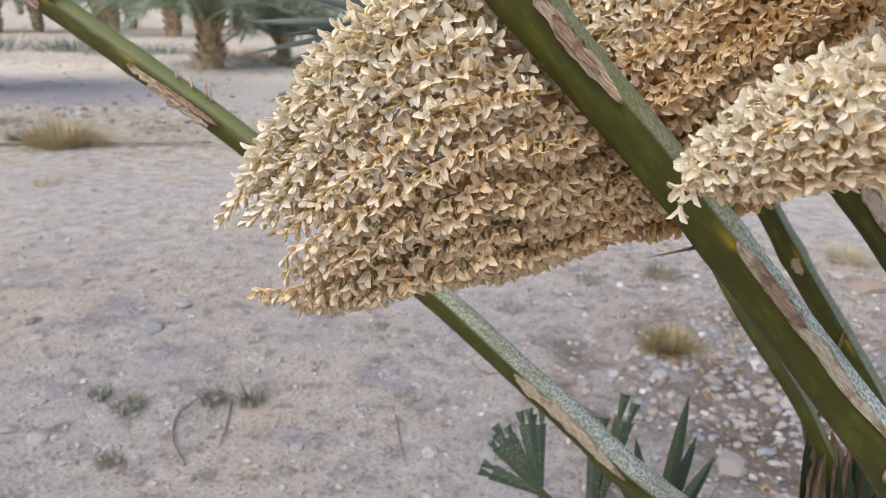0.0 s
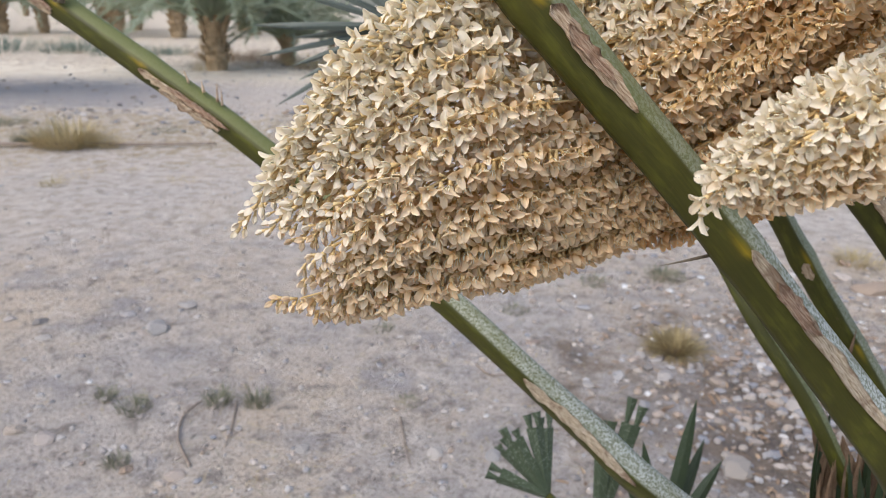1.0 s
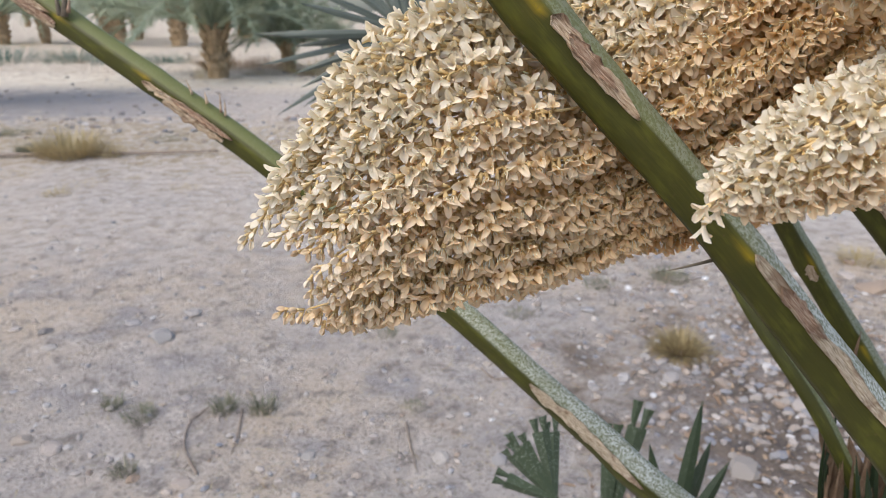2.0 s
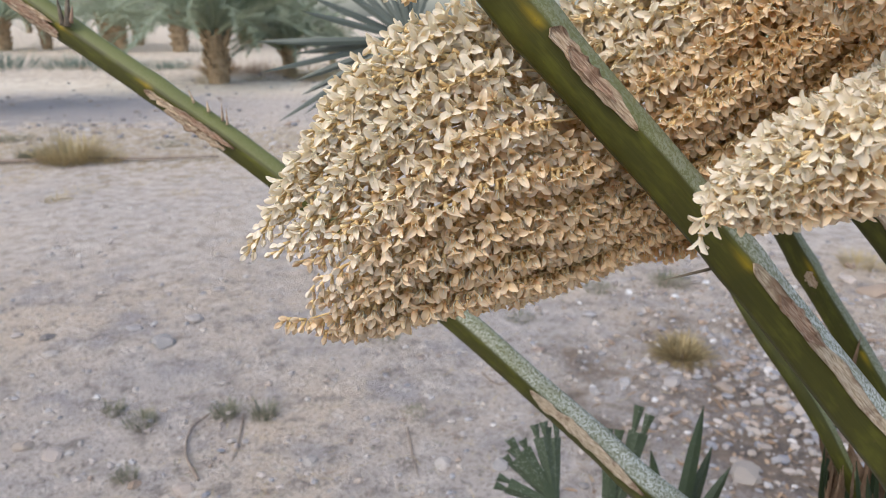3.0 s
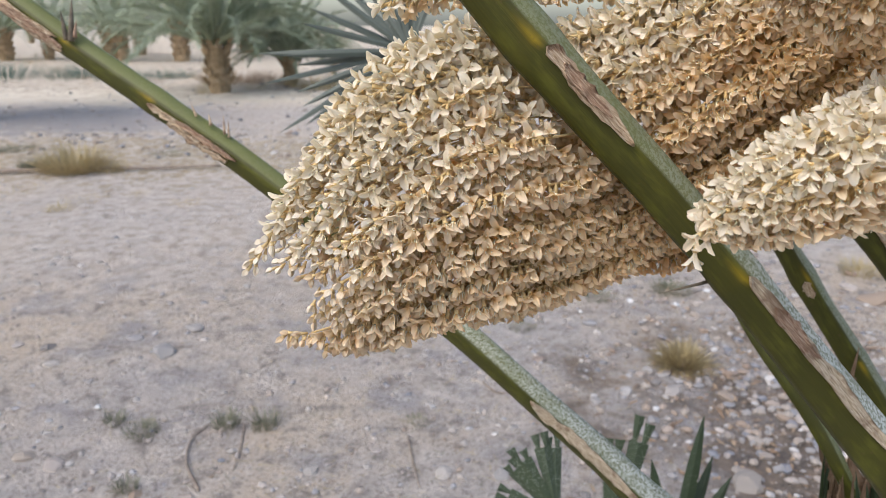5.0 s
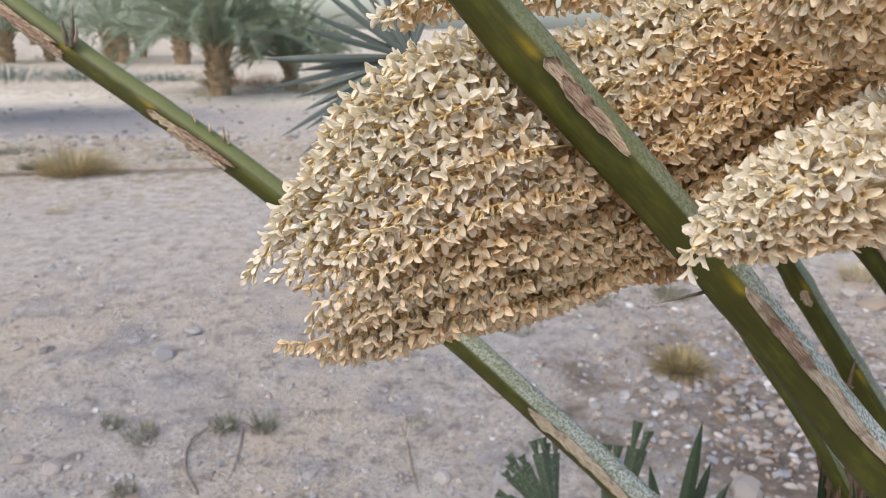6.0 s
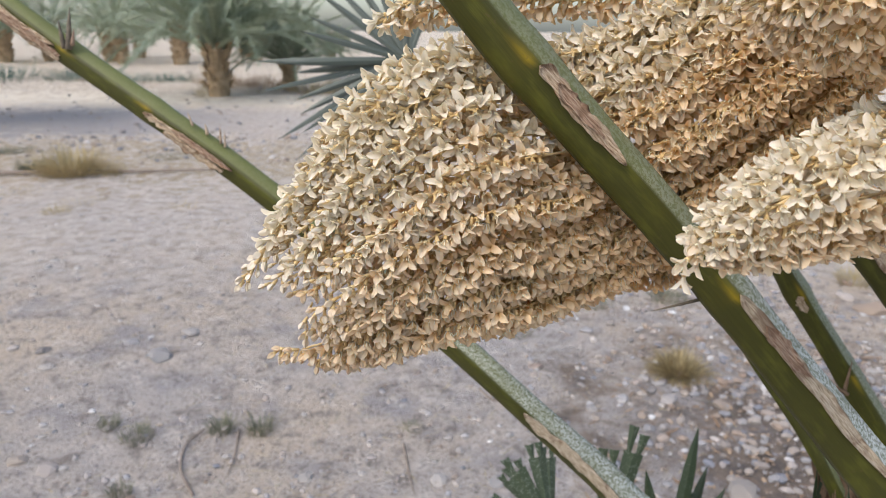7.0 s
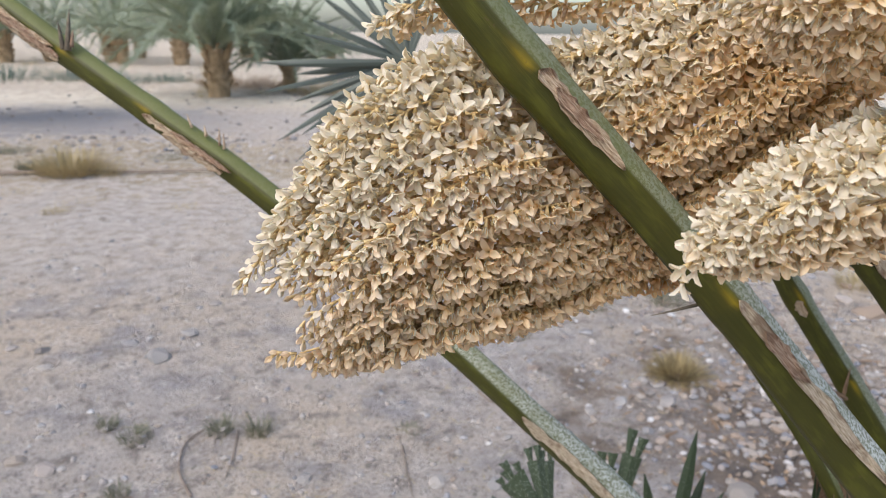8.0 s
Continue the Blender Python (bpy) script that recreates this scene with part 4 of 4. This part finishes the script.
NAMED = [((0.698, 1.976), 0.042), ((0.983, 1.865), 0.040), ((0.871, 1.651), 0.080), ((-0.721, 1.582), 0.050), ((-0.866, 1.601), 0.035), ((-1.072, 2.690), 0.075), ((-1.117, 2.460), 0.085), ((-1.283, 2.584), 0.05),
         ((2.073, 3.000), 0.15), ((2.017, 3.168), 0.07), ((-1.273, 1.775), 0.05), ((-1.167, 1.739), 0.06), ((0.379, 2.402), 0.05), ((0.820, 2.152), 0.06), ((0.996, 2.113), 0.05), ((0.002, 1.693), 0.05), ((-1.608, 2.511), 0.06), ((1.314, 2.297), 0.05)]
rng = random.Random(21)
for k, ((x, y), size) in enumerate(NAMED):
    stone(x, y, size, k, rng.uniform(0, 360))
for k in range(46):
    stone(rng.uniform(0.6, 2.2), rng.uniform(1.45, 3.6), rng.uniform(0.025, 0.065), k, rng.uniform(0, 360))
for k in range(40):
    y = rng.uniform(1.5, 7.0)
    stone(rng.uniform(-0.75 * y, 0.3 * y), y, rng.uniform(0.02, 0.05), k, rng.uniform(0, 360))


def gravel(count, region, lo, hi, seed, mat=STONE):
    """Small loose pebbles, one mesh."""
    rng = np.random.default_rng(seed)
    bm = bmesh.new()
    bmesh.ops.create_icosphere(bm, subdivisions=1, radius=0.5)
    base = np.array([v.co[:] for v in bm.verts])
    tri = np.array([[v.index for v in f.verts] for f in bm.faces])
    bm.free()
    vs, fs = [], []
    for k in range(count):
        x, y = region(rng)
        s = lo + (hi - lo) * rng.random() ** 2.4
        a = rng.uniform(0, 6.28)
        v = base * (1 + rng.uniform(-0.22, 0.22, (len(base), 1))) * (1.2, 0.9, rng.uniform(0.4, 0.75)) * s
        v = np.stack([v[:, 0] * math.cos(a) - v[:, 1] * math.sin(a) + x, v[:, 0] * math.sin(a) + v[:, 1] * math.cos(a) + y, v[:, 2] + ground_z(x, y) + 0.12 * s], axis=1)
        vs.append(v)
        fs.append(tri + k * len(base))
    me = mesh_of("gravel", np.concatenate(vs), np.concatenate(fs).tolist(), [mat], False)
    return tagged(new("gravel", me), "scattered small pinkish and grey pebbles on sand", "gravel", kind="stuff")


def wide(rng):
    y = 0.6 + 7.5 * rng.random() ** 1.5
    return rng.normal(0, 0.5 + 0.55 * y), y


def stony(rng):
    return rng.normal(1.4, 0.38), 1.0 + rng.gamma(2.4, 0.55)


gravel(7000, wide, 0.005, 0.030, 1, PALE_STONE)
gravel(2500, wide, 0.004, 0.024, 6)
def kerb_side(rng):
    return rng.normal(-3.5, 3.0), 7.4 + rng.normal(0, 0.55)


def beyond(rng):
    y = 8.0 + 14.0 * rng.random() ** 1.6
    return rng.normal(-0.3 * y, 0.35 * y), y


gravel(900, beyond, 0.015, 0.09, 4)
gravel(700, kerb_side, 0.012, 0.075, 3)
gravel(3800, stony, 0.006, 0.044, 2)


def litter(count, seed):
    """Dry leaf scraps between the stones."""
    rng = random.Random(seed)
    pile = Pile()
    for k in range(count):
        x, y = rng.gauss(1.25, 0.35), 1.2 + rng.gammavariate(2.0, 0.4)
        a = rng.uniform(0, 6.28)
        way = (math.cos(a), math.sin(a), rng.uniform(0.0, 0.5))
        pile.add(*blade((x, y, ground_z(x, y) + 0.004), way, (-math.sin(a), math.cos(a), rng.uniform(-0.5, 0.5)), rng.uniform(0.015, 0.06), rng.uniform(0.004, 0.014), 0.0006, 0.2, 2))
    return tagged(new("leaf_litter", pile.mesh("leaf_litter", [LITTER], False)), "scraps of dry brown leaf litter between stones", "litter", kind="stuff")


litter(900, 5)


def scraps(count, seed):
    """Bits of straw and bark strewn over the sand."""
    rng = random.Random(seed)
    pile = Pile()
    for k in range(count):
        y = 1.0 + 6.5 * rng.random() ** 1.4
        x = rng.gauss(-0.15 * y, 0.4 * y)
        a = rng.uniform(0, 6.28)
        way = (math.cos(a), math.sin(a), rng.uniform(0.0, 0.25))
        pile.add(*blade((x, y, ground_z(x, y) + 0.003), way, (-math.sin(a), math.cos(a), rng.uniform(-0.3, 0.3)), rng.uniform(0.012, 0.07), rng.uniform(0.002, 0.006), 0.0006, 0.1, 1), rng.choice((0, 0, 1, 2)))
    return tagged(new("straw_scraps", pile.mesh("straw_scraps", [STRAW, LITTER, WEED], False)), "strewn scraps of straw and bark on sand", "litter", kind="stuff")


scraps(3600, 8)


def tuft(name, x, y, spread, height, count, mat, label, seed, lean=0.8):
    rng = random.Random(seed)
    pile = Pile()
    for k in range(count):
        a, r = rng.uniform(0, 6.28), spread * 0.35 * math.sqrt(rng.random())
        base = (r * math.cos(a), r * math.sin(a), -0.005)
        b = a + rng.uniform(-0.6, 0.6)
        q = lean * rng.random()
        way = (math.cos(b) * q, math.sin(b) * q, 1)
        pile.add(*blade(base, way, (-math.sin(b), math.cos(b), 0), height * rng.uniform(0.5, 1.1), height * 0.022 + 0.0012, 0.0004, rng.uniform(0.0, 0.35), 3))
    ob = new(name, pile.mesh(name, [mat], False))
    ob.location = (x, y, ground_z(x, y))
    return tagged(ob, label, "grass", kind="stuff")


TUFTS = [((-3.304, 6.012), 0.66, 0.31, 560, STRAW), ((-3.733, 6.164), 0.3, 0.14, 160, WEED), ((-2.987, 6.037), 0.35, 0.16, 160, STRAW), ((0.923, 2.368), 0.13, 0.125, 620, DRY_BROWN), ((0.923, 2.358), 0.12, 0.115, 260, STRAW),
         ((-2.729, 4.699), 0.22, 0.09, 90, STRAW), ((-1.900, 4.910), 0.35, 0.05, 90, STRAW), ((-0.585, 1.952), 0.10, 0.075, 60, WEED), ((-0.715, 1.952), 0.10, 0.07, 60, WEED), ((-0.965, 1.903), 0.14, 0.05, 70, WEED),
         ((-1.083, 1.962), 0.08, 0.06, 40, WEED), ((-0.901, 1.633), 0.09, 0.05, 50, WEED), ((-0.216, 2.500), 0.10, 0.04, 40, WEED), ((-0.092, 1.969), 0.12, 0.03, 50, WEED), ((0.333, 2.701), 0.16, 0.04, 60, WEED), ((1.113, 3.115), 0.25, 0.07, 120, WEED),
         ((-3.348, 5.310), 0.5, 0.05, 160, STRAW), ((-2.714, 5.031), 0.5, 0.045, 150, STRAW), ((-4.448, 7.042), 0.5, 0.10, 140, WEED), ((-2.407, 5.214), 0.3, 0.04, 80, STRAW), ((-2.762, 6.848), 0.5, 0.06, 110, WEED), ((0.746, 3.021), 0.2, 0.05, 70, WEED), ((2.220, 3.370), 0.3, 0.12, 160, STRAW)]
for k, ((x, y), spread, height, count, mat) in enumerate(TUFTS):
    count = count * 2 if mat == WEED else count
    tuft("grass_tuft", x, y, spread, height, count, mat, "dry straw-coloured grass tuft on sand" if mat == STRAW else "round brownish dry grass tuft on gravel" if mat == DRY_BROWN else "sparse dusty grey-green weed on sand", 60 + k, 4.0 if k in (3, 4) else 1.6 if height > 0.08 else 0.9)
for k, (x, y, s) in enumerate([(-11.0, 17.3, 1.5), (-12.6, 18.4, 1.3), (-9.2, 17.6, 1.2), (-7.6, 16.6, 0.9), (-6.6, 17.0, 0.8), (-2.6, 14.6, 0.9), (-1.6, 15.4, 1.0), (-4.75, 15.6, 1.0), (-3.9, 15.9, 0.9)]):
    tuft("low_shrub", x, y, s * 1.9, 0.42 * s, 280, SHRUB if k < 5 else LITTER if k > 6 else STRAW, "low blue-green shrub at the edge of the track" if k < 5 else "low heap of dry brown fronds", 90 + k, 1.3)["category"] = "shrub"


rng = random.Random(77)
for k in range(44):
    y = 13.0 + 20.0 * rng.random()
    tuft("grass_tuft", rng.uniform(-0.62 * y, -0.05 * y), y, rng.uniform(0.4, 1.1), rng.uniform(0.12, 0.32), 50, rng.choice((STRAW, WEED, DRY_BROWN, DRY_BROWN, LITTER)), "low dry weeds on the open sand of the grove", 300 + k, 1.2)


def twig(points, radius, label):
    p, _ = spline(points, 24)
    p[:, 2] += [ground_z(x, y) for x, y in p[:, :2]]
    v, f = tube(p, np.linspace(radius, radius * 0.5, 24), 6)
    return tagged(new("twig", mesh_of("twig", v, f, [TWIG])), label, "twig")


def lying(places, z):
    return [(x, y, z + 0.004 * math.sin(3 * k)) for k, (x, y) in enumerate(places)]


twig(lying([(-0.690, 1.616), (-0.769, 1.739), (-0.798, 1.871), (-0.767, 1.952)], 0.008), 0.0045, "curved bare brown twig lying on sand")
twig(lying([(-0.655, 1.952), (-0.628, 1.810), (-0.620, 1.703)], 0.006), 0.003, "thin bare twig lying on sand")
twig(lying([(-0.112, 1.877), (-0.088, 1.725), (-0.067, 1.616)], 0.006), 0.004, "straight grey twig lying on sand")
twig(lying([(0.147, 2.225), (0.194, 2.152), (0.265, 2.160)], 0.006), 0.004, "short bent twig lying on sand")
twig(lying([(-4.532, 5.963), (-3.616, 5.939), (-2.961, 6.037), (-2.029, 6.138)], 0.03), 0.022, "long thin dead branch across the sand")
